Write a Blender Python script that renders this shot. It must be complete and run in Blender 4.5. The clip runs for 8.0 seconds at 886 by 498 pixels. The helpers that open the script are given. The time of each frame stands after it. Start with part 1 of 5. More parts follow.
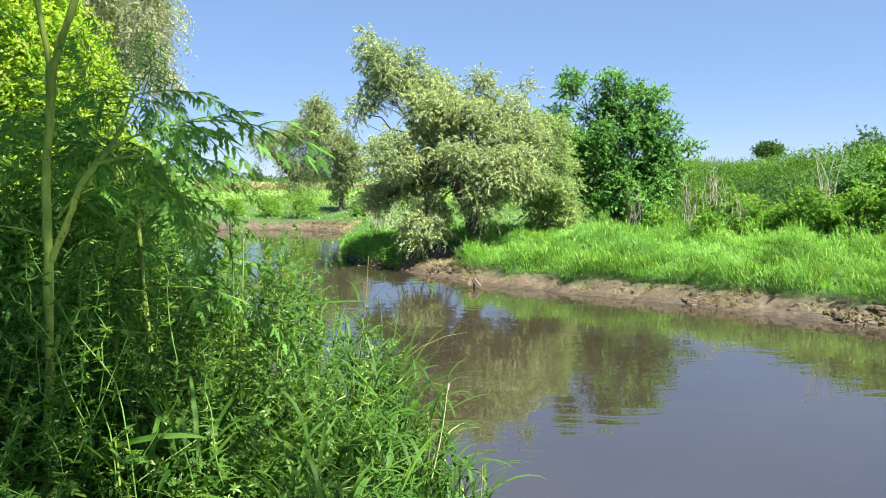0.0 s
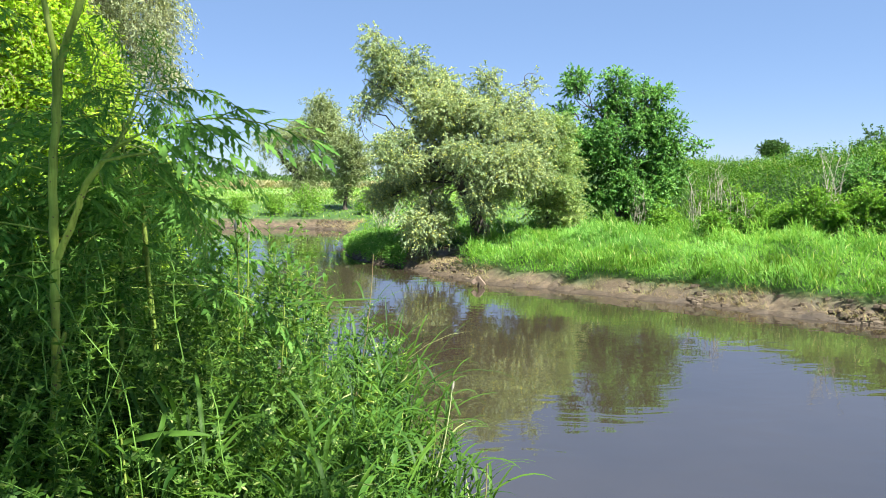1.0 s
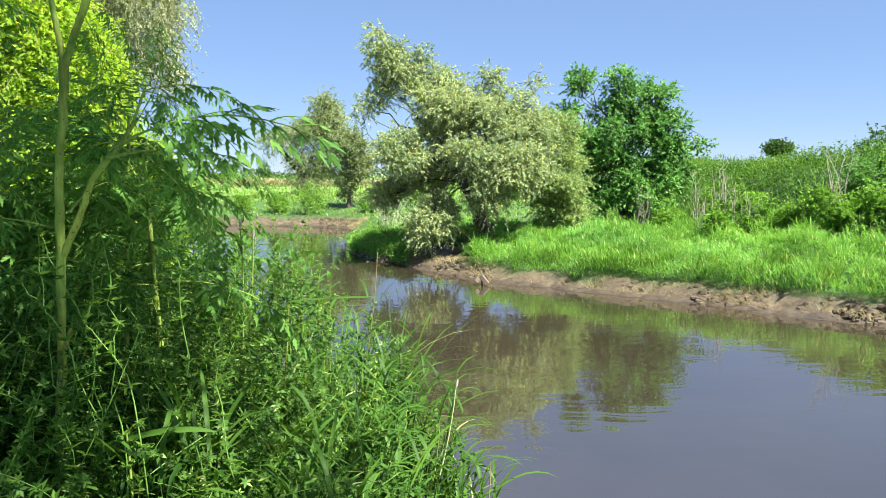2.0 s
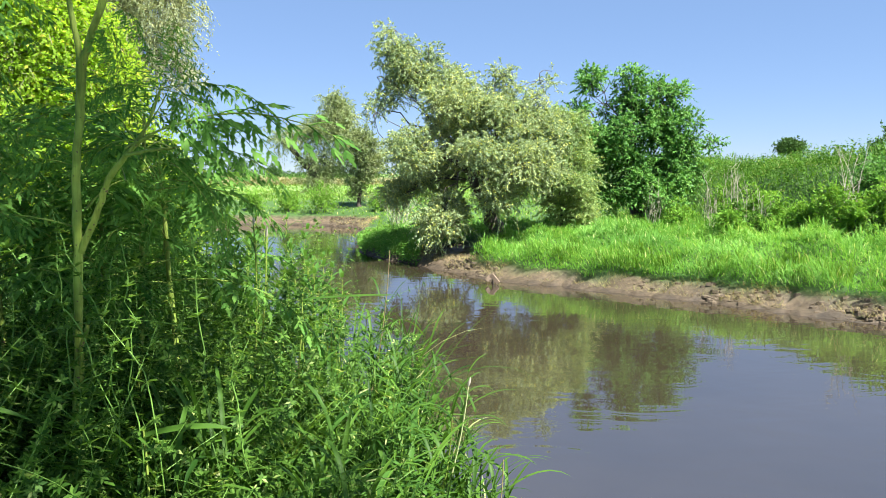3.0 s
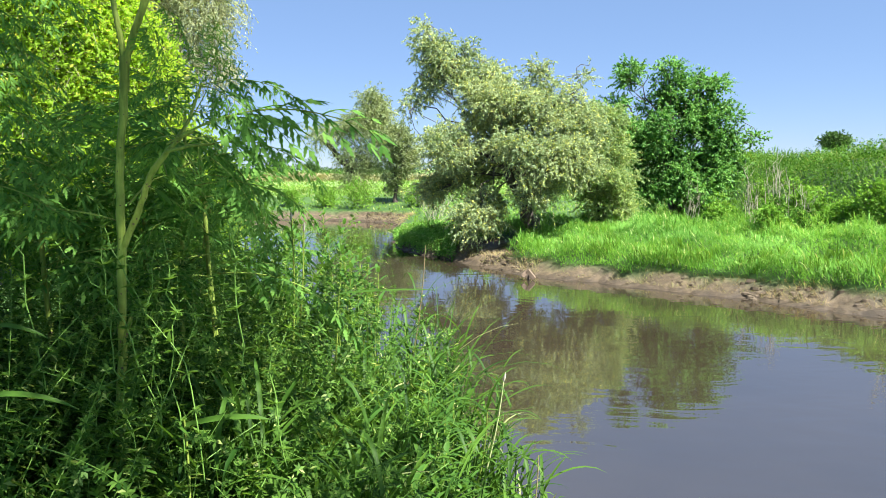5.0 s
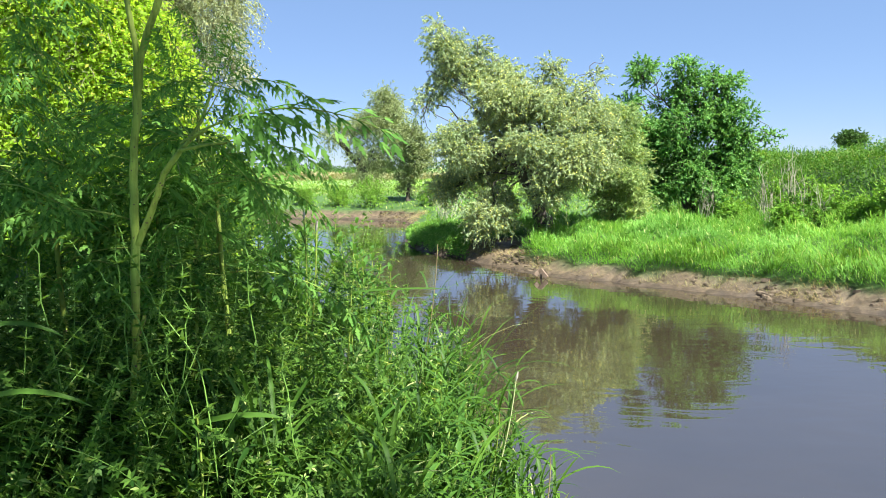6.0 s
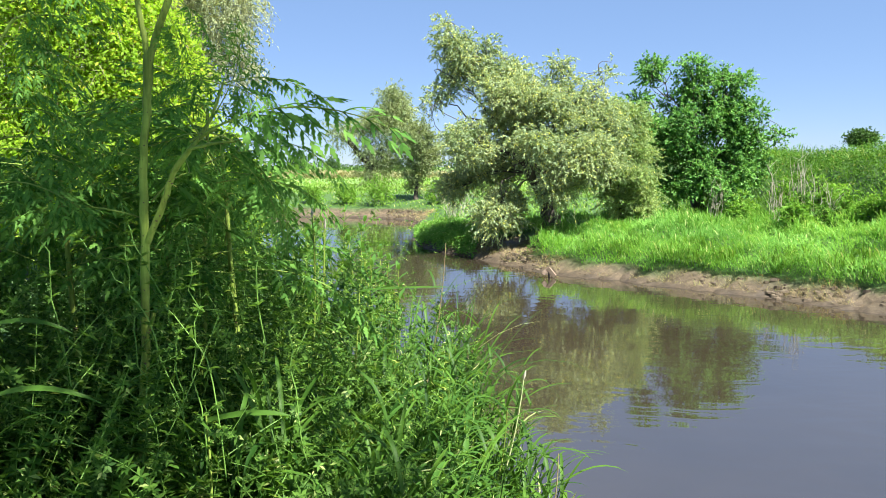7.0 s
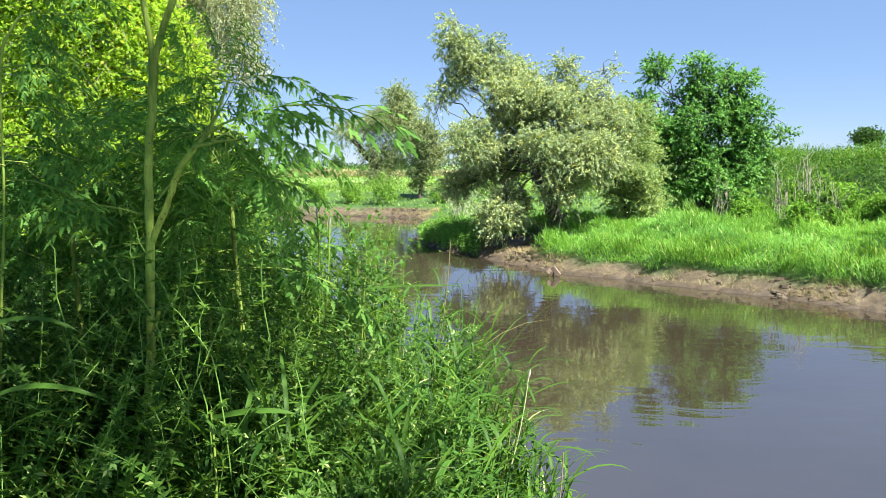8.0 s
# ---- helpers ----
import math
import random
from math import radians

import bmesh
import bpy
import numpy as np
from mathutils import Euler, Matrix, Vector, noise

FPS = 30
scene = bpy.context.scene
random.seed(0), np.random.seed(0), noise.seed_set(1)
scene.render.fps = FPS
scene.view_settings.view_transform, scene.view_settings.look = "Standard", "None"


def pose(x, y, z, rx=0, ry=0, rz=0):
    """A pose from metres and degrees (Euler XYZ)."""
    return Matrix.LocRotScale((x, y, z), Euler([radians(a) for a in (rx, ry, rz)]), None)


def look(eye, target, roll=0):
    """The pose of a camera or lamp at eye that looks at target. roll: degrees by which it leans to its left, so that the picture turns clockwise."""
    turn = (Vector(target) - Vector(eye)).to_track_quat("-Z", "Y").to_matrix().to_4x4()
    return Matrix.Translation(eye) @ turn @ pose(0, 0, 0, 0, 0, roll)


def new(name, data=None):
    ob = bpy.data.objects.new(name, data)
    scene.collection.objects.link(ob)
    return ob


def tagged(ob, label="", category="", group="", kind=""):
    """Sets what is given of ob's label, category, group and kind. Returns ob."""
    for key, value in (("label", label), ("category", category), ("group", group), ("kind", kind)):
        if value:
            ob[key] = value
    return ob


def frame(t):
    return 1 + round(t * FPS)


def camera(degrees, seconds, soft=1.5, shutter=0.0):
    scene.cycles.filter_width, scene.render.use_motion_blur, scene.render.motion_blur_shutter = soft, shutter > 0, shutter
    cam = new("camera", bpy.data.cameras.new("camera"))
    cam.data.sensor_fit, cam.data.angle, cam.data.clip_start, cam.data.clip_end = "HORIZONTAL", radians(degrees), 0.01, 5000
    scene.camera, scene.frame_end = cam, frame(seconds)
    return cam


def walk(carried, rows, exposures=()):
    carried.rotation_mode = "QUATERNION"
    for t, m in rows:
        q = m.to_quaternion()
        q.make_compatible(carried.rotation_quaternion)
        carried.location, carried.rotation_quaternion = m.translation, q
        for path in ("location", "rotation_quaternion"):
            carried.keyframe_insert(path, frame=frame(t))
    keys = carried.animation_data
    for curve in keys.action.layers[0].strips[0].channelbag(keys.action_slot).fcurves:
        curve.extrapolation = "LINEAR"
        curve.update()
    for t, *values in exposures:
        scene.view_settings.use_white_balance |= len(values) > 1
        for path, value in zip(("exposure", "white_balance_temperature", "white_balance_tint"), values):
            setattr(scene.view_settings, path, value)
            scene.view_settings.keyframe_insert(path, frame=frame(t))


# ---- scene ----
cam = camera(60.0, 8.0, soft=0.7)
PATH = [
    (0, pose(0.023, 0.002, 2.009, 84.67, 0.28, -0.12)),
    (0.5, pose(0.018, 0.005, 2.007, 84.62, 0.26, 0.05)),
    (1, pose(0.018, 0.005, 2.008, 84.56, 0.21, 0.19)),
    (1.5, pose(0.018, 0.004, 2.007, 84.49, 0.11, 0.30)),
    (3, pose(0.000, 0.002, 2.002, 84.37, 0.07, 1.19)),
    (3.5, pose(-0.000, -0.000, 2.000, 84.30, 0.05, 1.80)),
    (4, pose(-0.001, -0.001, 1.999, 84.25, 0.05, 2.42)),
    (4.5, pose(0.001, -0.006, 1.998, 84.16, 0.08, 3.16)),
    (5, pose(0.002, -0.005, 1.999, 84.06, 0.21, 3.87)),
    (6.5, pose(0.004, -0.002, 1.999, 83.93, 0.23, 5.13)),
    (7, pose(0.002, -0.003, 2.000, 83.86, 0.18, 5.40)),
    (7.5, pose(0.001, 0.000, 1.998, 83.82, 0.22, 5.57)),
    (8, pose(0.000, -0.000, 1.998, 83.77, 0.17, 5.73)),
]
walk(cam, PATH)

# ---------------------------------------------------------------- world, sun, exposure
SUN_ELEVATION, SUN_HEADING = radians(58), radians(-36)      # heading: from +x towards +y
world = bpy.data.worlds.new("world")
scene.world = world
world.use_nodes = True
wn = world.node_tree.nodes
sky = wn.new("ShaderNodeTexSky")
sky.sky_type, sky.sun_disc = "NISHITA", False
sky.sun_elevation, sky.sun_rotation = SUN_ELEVATION, radians(90) - SUN_HEADING
sky.air_density, sky.dust_density, sky.ozone_density = 0.75, 0.0, 2.0
wn["Background"].inputs["Strength"].default_value = 0.051
tint = wn.new("ShaderNodeMix")
tint.data_type, tint.blend_type = "RGBA", "MULTIPLY"
tint.inputs[0].default_value, tint.inputs[7].default_value = 1.0, (0.9, 0.94, 1.15, 1)
world.node_tree.links.new(sky.outputs["Color"], tint.inputs[6])
haze = wn.new("ShaderNodeMix")
haze.data_type = "RGBA"
haze.inputs[0].default_value, haze.inputs[7].default_value = 0.58, (1.75, 2.85, 4.6, 1)
world.node_tree.links.new(tint.outputs[2], haze.inputs[6])
world.node_tree.links.new(haze.outputs[2], wn["Background"].inputs["Color"])
sun = new("sun", bpy.data.lights.new("sun", "SUN"))
sun.data.energy, sun.data.angle, sun.data.color = 5.0, radians(0.53), (1.0, 0.97, 0.92)
SUN_WAY = Vector((math.cos(SUN_ELEVATION) * math.cos(SUN_HEADING), math.cos(SUN_ELEVATION) * math.sin(SUN_HEADING), math.sin(SUN_ELEVATION)))
sun.matrix_world = look(SUN_WAY * 40, (0, 0, 0))
scene.view_settings.exposure = 1.77


# ---------------------------------------------------------------- materials
def nodes_of(name):
    m = bpy.data.materials.new(name)
    m.use_nodes = True
    t = m.node_tree
    t.nodes.clear()
    return m, t, t.nodes.new("ShaderNodeOutputMaterial")


def link(t, a, b):
    t.links.new(a, b)


def rgb(c):
    return (*c, 1)


def ramp(t, fac, *stops):
    r = t.nodes.new("ShaderNodeValToRGB")
    e = r.color_ramp.elements
    while len(e) < len(stops):
        e.new(0.5)
    for s, (at, c) in zip(e, stops):
        s.position, s.color = at, rgb(c)
    link(t, fac, r.inputs["Fac"])
    return r.outputs["Color"]


def noise_tex(t, scale, detail=4, rough=0.6, stretch=None, swirl=0.0):
    n = t.nodes.new("ShaderNodeTexNoise")
    n.inputs["Distortion"].default_value = swirl
    n.inputs["Scale"].default_value, n.inputs["Detail"].default_value, n.inputs["Roughness"].default_value = scale, detail, rough
    c = t.nodes.new("ShaderNodeTexCoord")
    if stretch:
        mp = t.nodes.new("ShaderNodeMapping")
        mp.inputs["Scale"].default_value = stretch
        link(t, c.outputs["Object"], mp.inputs["Vector"])
        link(t, mp.outputs["Vector"], n.inputs["Vector"])
    else:
        link(t, c.outputs["Object"], n.inputs["Vector"])
    return n.outputs["Fac"]


def mix(t, fac, a, b, kind="MIX"):
    m = t.nodes.new("ShaderNodeMix")
    m.data_type, m.blend_type = "RGBA", kind
    for socket, v in ((m.inputs[0], fac), (m.inputs[6], a), (m.inputs[7], b)):
        if hasattr(v, "links"):
            link(t, v, socket)
        else:
            socket.default_value = v if not isinstance(v, tuple) else rgb(v)
    return m.outputs[2]


def bump(t, height, strength, distance):
    b = t.nodes.new("ShaderNodeBump")
    b.inputs["Strength"].default_value, b.inputs["Distance"].default_value = strength, distance
    link(t, height, b.inputs["Height"])
    return b.outputs["Normal"]


def leaf_material(name, dark, light, odd=None, odd_share=0.06, through_light=0.4, rough=0.6, patch=0.6, spec=0.14):
    """Leaves: colour varies leaf by leaf and from patch to patch; light comes through them."""
    m, t, out = nodes_of(name)
    dark, light = tuple(0.71 * c for c in dark), tuple(0.71 * c for c in light)
    g = t.nodes.new("ShaderNodeNewGeometry")
    base = mix(t, g.outputs["Random Per Island"], dark, light)
    big = ramp(t, noise_tex(t, patch, 3), (0.35, (0.72, 0.78, 0.72)), (0.65, (1.18, 1.12, 1.05)))
    base = mix(t, 1.0, base, big, "MULTIPLY")
    if odd:
        w = t.nodes.new("ShaderNodeTexWhiteNoise")
        w.noise_dimensions = "1D"
        link(t, g.outputs["Random Per Island"], w.inputs["W"])
        pick = ramp(t, w.outputs["Value"], (1 - odd_share - 0.01, (0, 0, 0)), (1 - odd_share, (1, 1, 1)))
        base = mix(t, pick, base, odd)
    p = t.nodes.new("ShaderNodeBsdfPrincipled")
    p.inputs["Roughness"].default_value = rough
    p.inputs["Specular IOR Level"].default_value = spec
    link(t, base, p.inputs["Base Color"])
    tr = t.nodes.new("ShaderNodeBsdfTranslucent")
    link(t, mix(t, 1.0, base, (1.3, 1.2, 0.68), "MULTIPLY"), tr.inputs["Color"])
    ms = t.nodes.new("ShaderNodeMixShader")
    ms.inputs[0].default_value = through_light
    link(t, p.outputs[0], ms.inputs[1])
    link(t, tr.outputs[0], ms.inputs[2])
    link(t, ms.outputs[0], out.inputs["Surface"])
    return m


def plain_material(name, a, b, scale=8.0, rough=0.8, relief=0.5, depth=0.01, stretch=None, c=None):
    """Bark, wood, mud: two colours over a grain, stains at a larger scale, relief."""
    m, t, out = nodes_of(name)
    n = noise_tex(t, scale, 6, 0.65, stretch)
    col = ramp(t, n, (0.3, a), (0.7, b))
    if c:
        col = mix(t, ramp(t, noise_tex(t, scale * 0.15, 3), (0.45, (0, 0, 0)), (0.62, (1, 1, 1))), col, c)
    p = t.nodes.new("ShaderNodeBsdfPrincipled")
    p.inputs["Roughness"].default_value = rough
    link(t, col, p.inputs["Base Color"])
    link(t, bump(t, n, relief, depth), p.inputs["Normal"])
    link(t, p.outputs[0], out.inputs["Surface"])
    return m


def ground_material():
    m, t, out = nodes_of("bank_soil")
    at = t.nodes.new("ShaderNodeAttribute")
    at.attribute_name = "mud"
    fine = noise_tex(t, 9.0, 8, 0.7)
    broad = noise_tex(t, 0.8, 4, 0.6)
    mud = ramp(t, fine, (0.25, (0.034, 0.025, 0.014)), (0.5, (0.1, 0.074, 0.043)), (0.75, (0.19, 0.145, 0.088)))
    mud = mix(t, 1.0, mud, ramp(t, broad, (0.35, (0.7, 0.68, 0.66)), (0.65, (1.15, 1.12, 1.05))), "MULTIPLY")
    turf = ramp(t, fine, (0.3, (0.02, 0.045, 0.008)), (0.6, (0.05, 0.12, 0.018)), (0.8, (0.11, 0.14, 0.04)))
    far = ramp(t, noise_tex(t, 0.07, 5, 0.6), (0.3, (0.12, 0.22, 0.04)), (0.6, (0.18, 0.28, 0.06)), (0.75, (0.26, 0.28, 0.11)))
    ft = t.nodes.new("ShaderNodeAttribute")
    ft.attribute_name = "meadow"
    turf = mix(t, ft.outputs["Fac"], turf, far)
    wet = t.nodes.new("ShaderNodeAttribute")
    wet.attribute_name = "wet"
    mud = mix(t, wet.outputs["Fac"], mud, mix(t, 1.0, mud, (0.55, 0.53, 0.5), "MULTIPLY"))
    col = mix(t, at.outputs["Fac"], turf, mud)
    p = t.nodes.new("ShaderNodeBsdfPrincipled")
    p.inputs["Roughness"].default_value = 0.72
    link(t, col, p.inputs["Base Color"])
    link(t, bump(t, fine, 0.8, 0.04), p.inputs["Normal"])
    link(t, p.outputs[0], out.inputs["Surface"])
    return m


def water_material():
    m, t, out = nodes_of("silty_river_water")
    silt = ramp(t, noise_tex(t, 0.35, 4), (0.35, (0.029, 0.0225, 0.0145)), (0.65, (0.038, 0.0295, 0.0195)))
    p = t.nodes.new("ShaderNodeBsdfPrincipled")
    p.inputs["Roughness"].default_value, p.inputs["IOR"].default_value = 0.03, 2.9
    link(t, silt, p.inputs["Base Color"])
    a = noise_tex(t, 1.0, 2, 0.45, (1.1, 2.2, 1), 1.2)
    b = noise_tex(t, 1.0, 1, 0.4, (3.2, 6.0, 1), 0.6)
    rough_patch = ramp(t, noise_tex(t, 0.5, 2, 0.5), (0.42, (0.12, 0.12, 0.12)), (0.66, (1, 1, 1)))
    h = mix(t, rough_patch, (0.5, 0.5, 0.5), b)
    h = mix(t, 0.3, a, h)
    link(t, bump(t, h, 0.28, 0.02), p.inputs["Normal"])
    link(t, p.outputs[0], out.inputs["Surface"])
    return m


def stem_material():
    """Pale green ridged stem with small purple-brown blotches."""
    m, t, out = nodes_of("hemlock_stem")
    streak = noise_tex(t, 1.0, 4, 0.6, (90, 90, 3))
    col = ramp(t, streak, (0.3, (0.15, 0.225, 0.03)), (0.7, (0.29, 0.38, 0.08)))
    col = mix(t, 1.0, col, ramp(t, noise_tex(t, 9, 4), (0.35, (0.6, 0.58, 0.5)), (0.65, (1.15, 1.15, 1.1))), "MULTIPLY")
    col = mix(t, ramp(t, noise_tex(t, 70, 2), (0.66, (0, 0, 0)), (0.7, (1, 1, 1))), col, (0.09, 0.06, 0.04))
    p = t.nodes.new("ShaderNodeBsdfPrincipled")
    p.inputs["Roughness"].default_value = 0.65
    p.inputs["Specular IOR Level"].default_value = 0.2
    link(t, col, p.inputs["Base Color"])
    link(t, bump(t, streak, 0.5, 0.003), p.inputs["Normal"])
    link(t, p.outputs[0], out.inputs["Surface"])
    return m


SOIL, WATER = ground_material(), water_material()
BARK = plain_material("willow_bark", (0.03, 0.024, 0.018), (0.11, 0.09, 0.07), 14, 0.9, 0.9, 0.03, (1, 1, 0.25))
TWIG = plain_material("twig_bark", (0.1, 0.1, 0.045), (0.2, 0.19, 0.1), 20, 0.8, 0.3, 0.005)
DEAD = plain_material("dead_stalk", (0.28, 0.25, 0.18), (0.5, 0.46, 0.36), 25, 0.9, 0.3, 0.004)
WOOD = plain_material("weathered_wood", (0.1, 0.068, 0.042), (0.24, 0.18, 0.12), 18, 0.8, 0.6, 0.006, (1, 6, 6), (0.2, 0.14, 0.1))
MUD = plain_material("dried_mud", (0.05, 0.036, 0.021), (0.14, 0.105, 0.064), 16, 0.85, 0.7, 0.01)
PALE_STALK = plain_material("pale_grass_stalk", (0.32, 0.36, 0.14), (0.5, 0.52, 0.26), 30, 0.7, 0.2, 0.002)
HEMLOCK_STEM = stem_material()
BEDSTRAW_STEM = plain_material("bedstraw_stem", (0.08, 0.18, 0.02), (0.16, 0.3, 0.045), 20, 0.7, 0.1, 0.002)
WILLOW_LEAF = leaf_material("silvery_willow_leaf", (0.25, 0.375, 0.165), (0.6, 0.74, 0.45), (0.66, 0.68, 0.18), 0.08, 0.42, 0.42)
SILVER_LEAF = leaf_material("pale_willow_leaf", (0.34, 0.41, 0.21), (0.62, 0.7, 0.45), (0.55, 0.55, 0.26), 0.05, 0.45, 0.45)
FIELD_LEAF = leaf_material("grey_green_willow_leaf", (0.22, 0.31, 0.12), (0.5, 0.59, 0.33), None, 0.0, 0.42, 0.5)
BUSH_LEAF = leaf_material("yellowish_willow_leaf", (0.26, 0.43, 0.14), (0.54, 0.71, 0.33), (0.56, 0.6, 0.16), 0.05, 0.45, 0.45)
TREE_LEAF = leaf_material("deep_green_leaf", (0.075, 0.25, 0.055), (0.29, 0.59, 0.15), None, 0.0, 0.36, 0.4)
YELLOW_LEAF = leaf_material("sunlit_yellow_green_leaf", (0.42, 0.7, 0.06), (0.58, 0.84, 0.12), (0.66, 0.66, 0.12), 0.04, 0.68, 0.5)
HILL_LEAF = leaf_material("hill_scrub_leaf", (0.055, 0.165, 0.022), (0.21, 0.44, 0.07), (0.3, 0.36, 0.13), 0.05, 0.35, 0.5, 1.1)
SAPLING_LEAF = leaf_material("young_shrub_leaf", (0.18, 0.42, 0.05), (0.34, 0.62, 0.1), None, 0.0, 0.4, 0.6)
FIELD_GRASS = leaf_material("field_grass_blade", (0.13, 0.29, 0.04), (0.27, 0.46, 0.09), (0.42, 0.46, 0.18), 0.07, 0.4, 0.6, 0.25)
FAR_LEAF = leaf_material("far_tree_leaf", (0.06, 0.15, 0.04), (0.15, 0.28, 0.08), None, 0.0, 0.3, 0.6)
MEADOW = leaf_material("meadow_grass_blade", (0.14, 0.37, 0.06), (0.32, 0.63, 0.14), (0.45, 0.55, 0.22), 0.04, 0.42, 0.6, 0.5, 0.08)
TUFT = leaf_material("tuft_grass_blade", (0.1, 0.24, 0.03), (0.24, 0.45, 0.08), (0.38, 0.42, 0.18), 0.05, 0.35, 0.55, 0.8)
STRAW = leaf_material("dry_straw", (0.3, 0.24, 0.12), (0.5, 0.42, 0.22), (0.2, 0.24, 0.07), 0.2, 0.2, 0.7)
REED = leaf_material("dry_reed", (0.38, 0.39, 0.18), (0.54, 0.52, 0.3), None, 0.0, 0.3, 0.7)
NEAR_GRASS = leaf_material("bank_grass_blade", (0.028, 0.095, 0.014), (0.145, 0.31, 0.045), (0.33, 0.38, 0.16), 0.03, 0.42, 0.5, 2.0, 0.2)
HEMLOCK_LEAF = leaf_material("hemlock_leaf", (0.1, 0.27, 0.055), (0.23, 0.47, 0.1), None, 0.0, 0.45, 0.55, 2.0, 0.06)
CLEAVER_LEAF = leaf_material("bedstraw_leaf", (0.035, 0.115, 0.018), (0.215, 0.41, 0.075), (0.38, 0.48, 0.15), 0.04, 0.48, 0.5, 2.0)
NETTLE_LEAF = leaf_material("broad_weed_leaf", (0.055, 0.17, 0.03), (0.15, 0.33, 0.07), None, 0.0, 0.4, 0.45, 2.0)


# ---------------------------------------------------------------- mesh tools
class Geo:
    """Gathers vertices and faces of one mesh."""

    def __init__(self):
        self.v, self.f, self.n = [], [], 0

    def add(self, v, f):
        v = np.asarray(v, float).reshape(-1, 3)
        self.v.append(v)
        self.f.append(np.asarray(f, int) + self.n)
        self.n += len(v)

    def mesh(self, name, material, smooth=True):
        me = bpy.data.meshes.new(name)
        if self.n:
            v = np.concatenate(self.v)
            sizes = np.concatenate([np.full(len(f), f.shape[1]) for f in self.f])
            loops = np.concatenate([f.ravel() for f in self.f])
            me.vertices.add(len(v))
            me.vertices.foreach_set("co", v.astype(np.float32).ravel())
            me.loops.add(len(loops))
            me.loops.foreach_set("vertex_index", loops.astype(np.int32))
            me.polygons.add(len(sizes))
            me.polygons.foreach_set("loop_start", np.concatenate([[0], np.cumsum(sizes)[:-1]]).astype(np.int32))
            me.polygons.foreach_set("use_smooth", np.full(len(sizes), smooth))
            me.update(calc_edges=True)
            me.validate()
        me.materials.append(material)
        return me


def part(name, geo, material, parent, label="", smooth=True):
    """One mesh object under a thing or under a part."""
    ob = new(name, geo if isinstance(geo, bpy.types.Mesh) else geo.mesh(name, material, smooth))
    ob.parent = parent
    return tagged(ob, label)


def thing(name, at, label, category, group="", kind=""):
    ob = new(name)
    ob.location = at
    ob.empty_display_size = 0.2
    return tagged(ob, label, category, group, kind)


def whole(name, geo, material, label, category, group="", kind="", smooth=True):
    return tagged(new(name, geo.mesh(name, material, smooth)), label, category, group, kind)


def unit(v):
    return v / np.maximum(np.linalg.norm(v, axis=-1, keepdims=True), 1e-9)


def hash3(i, j, k, seed):
    h = (i * 374761393 + j * 668265263 + k * 2147483647 + seed * 974634777) & 0xFFFFFFFF
    h = ((h ^ (h >> 13)) * 1274126177) & 0xFFFFFFFF
    return ((h ^ (h >> 16)) & 0xFFFF) / 65535.0


def value_noise(p, seed=0):
    """Smooth noise from 0 to 1 at the points p (n, 3)."""
    p = np.asarray(p, float)
    i = np.floor(p).astype(np.int64)
    f = p - i
    f = f * f * (3 - 2 * f)
    total = 0.0
    for a in (0, 1):
        for b in (0, 1):
            for c in (0, 1):
                w = (f[:, 0] if a else 1 - f[:, 0]) * (f[:, 1] if b else 1 - f[:, 1]) * (f[:, 2] if c else 1 - f[:, 2])
                total = total + w * hash3(i[:, 0] + a, i[:, 1] + b, i[:, 2] + c, seed)
    return total


def flat_noise(x, y, scale, seed=0, octaves=3):
    total, amp, norm = 0.0, 1.0, 0.0
    for o in range(octaves):
        s = scale * 2 ** o
        total = total + amp * value_noise(np.stack([x * s, y * s, np.full_like(x, 0.37)], -1), seed + o)
        norm += amp
        amp *= 0.5
    return total / norm


def tube(geo, points, radii, sides=6):
    """A tapered limb along the points."""
    pts = np.asarray(points, float)
    n = len(pts)
    tang = unit(np.gradient(pts, axis=0))
    ref = np.array([0.31, 0.95, 0.05]) if abs(tang[0][1]) < 0.9 else np.array([1.0, 0, 0])
    u = unit(np.cross(tang, ref))
    w = np.cross(tang, u)
    a = np.linspace(0, 2 * np.pi, sides, endpoint=False)
    r = np.broadcast_to(np.asarray(radii, float), (n,))[:, None, None]
    v = pts[:, None] + r * (np.cos(a)[None, :, None] * u[:, None] + np.sin(a)[None, :, None] * w[:, None])
    k = np.arange(sides)
    f = []
    for i in range(n - 1):
        f.append(np.stack([i * sides + k, i * sides + (k + 1) % sides, (i + 1) * sides + (k + 1) % sides, (i + 1) * sides + k], -1))
    geo.add(v.reshape(-1, 3), np.concatenate(f))


def bow(a, b, sag, n=7, wobble=0.0, rng=None):
    """Points of a bent line from a to b; sag: offset of its middle."""
    t = np.linspace(0, 1, n)[:, None]
    p = np.asarray(a) * (1 - t) + np.asarray(b) * t + np.asarray(sag) * 4 * t * (1 - t)
    if rng is not None and wobble:
        p[1:-1] += rng.normal(0, wobble, (n - 2, 3))
    return p


def leaves(geo, base, way, side, length, width, bend=0.15):
    """Many leaves, each a bent four-cornered blade."""
    n = len(base)
    length, width = np.broadcast_to(length, n)[:, None], np.broadcast_to(width, n)[:, None]
    side = unit(np.cross(way, side))
    nor = np.cross(side, way)
    mid = base + way * length * 0.45 + nor * length * bend * 0.5
    tip = base + way * length - nor * length * bend
    v = np.stack([base, mid + side * width / 2, tip, mid - side * width / 2], 1)
    k = np.arange(n)[:, None] * 4
    geo.add(v.reshape(-1, 3), k + np.array([[0, 1, 2, 3]]))


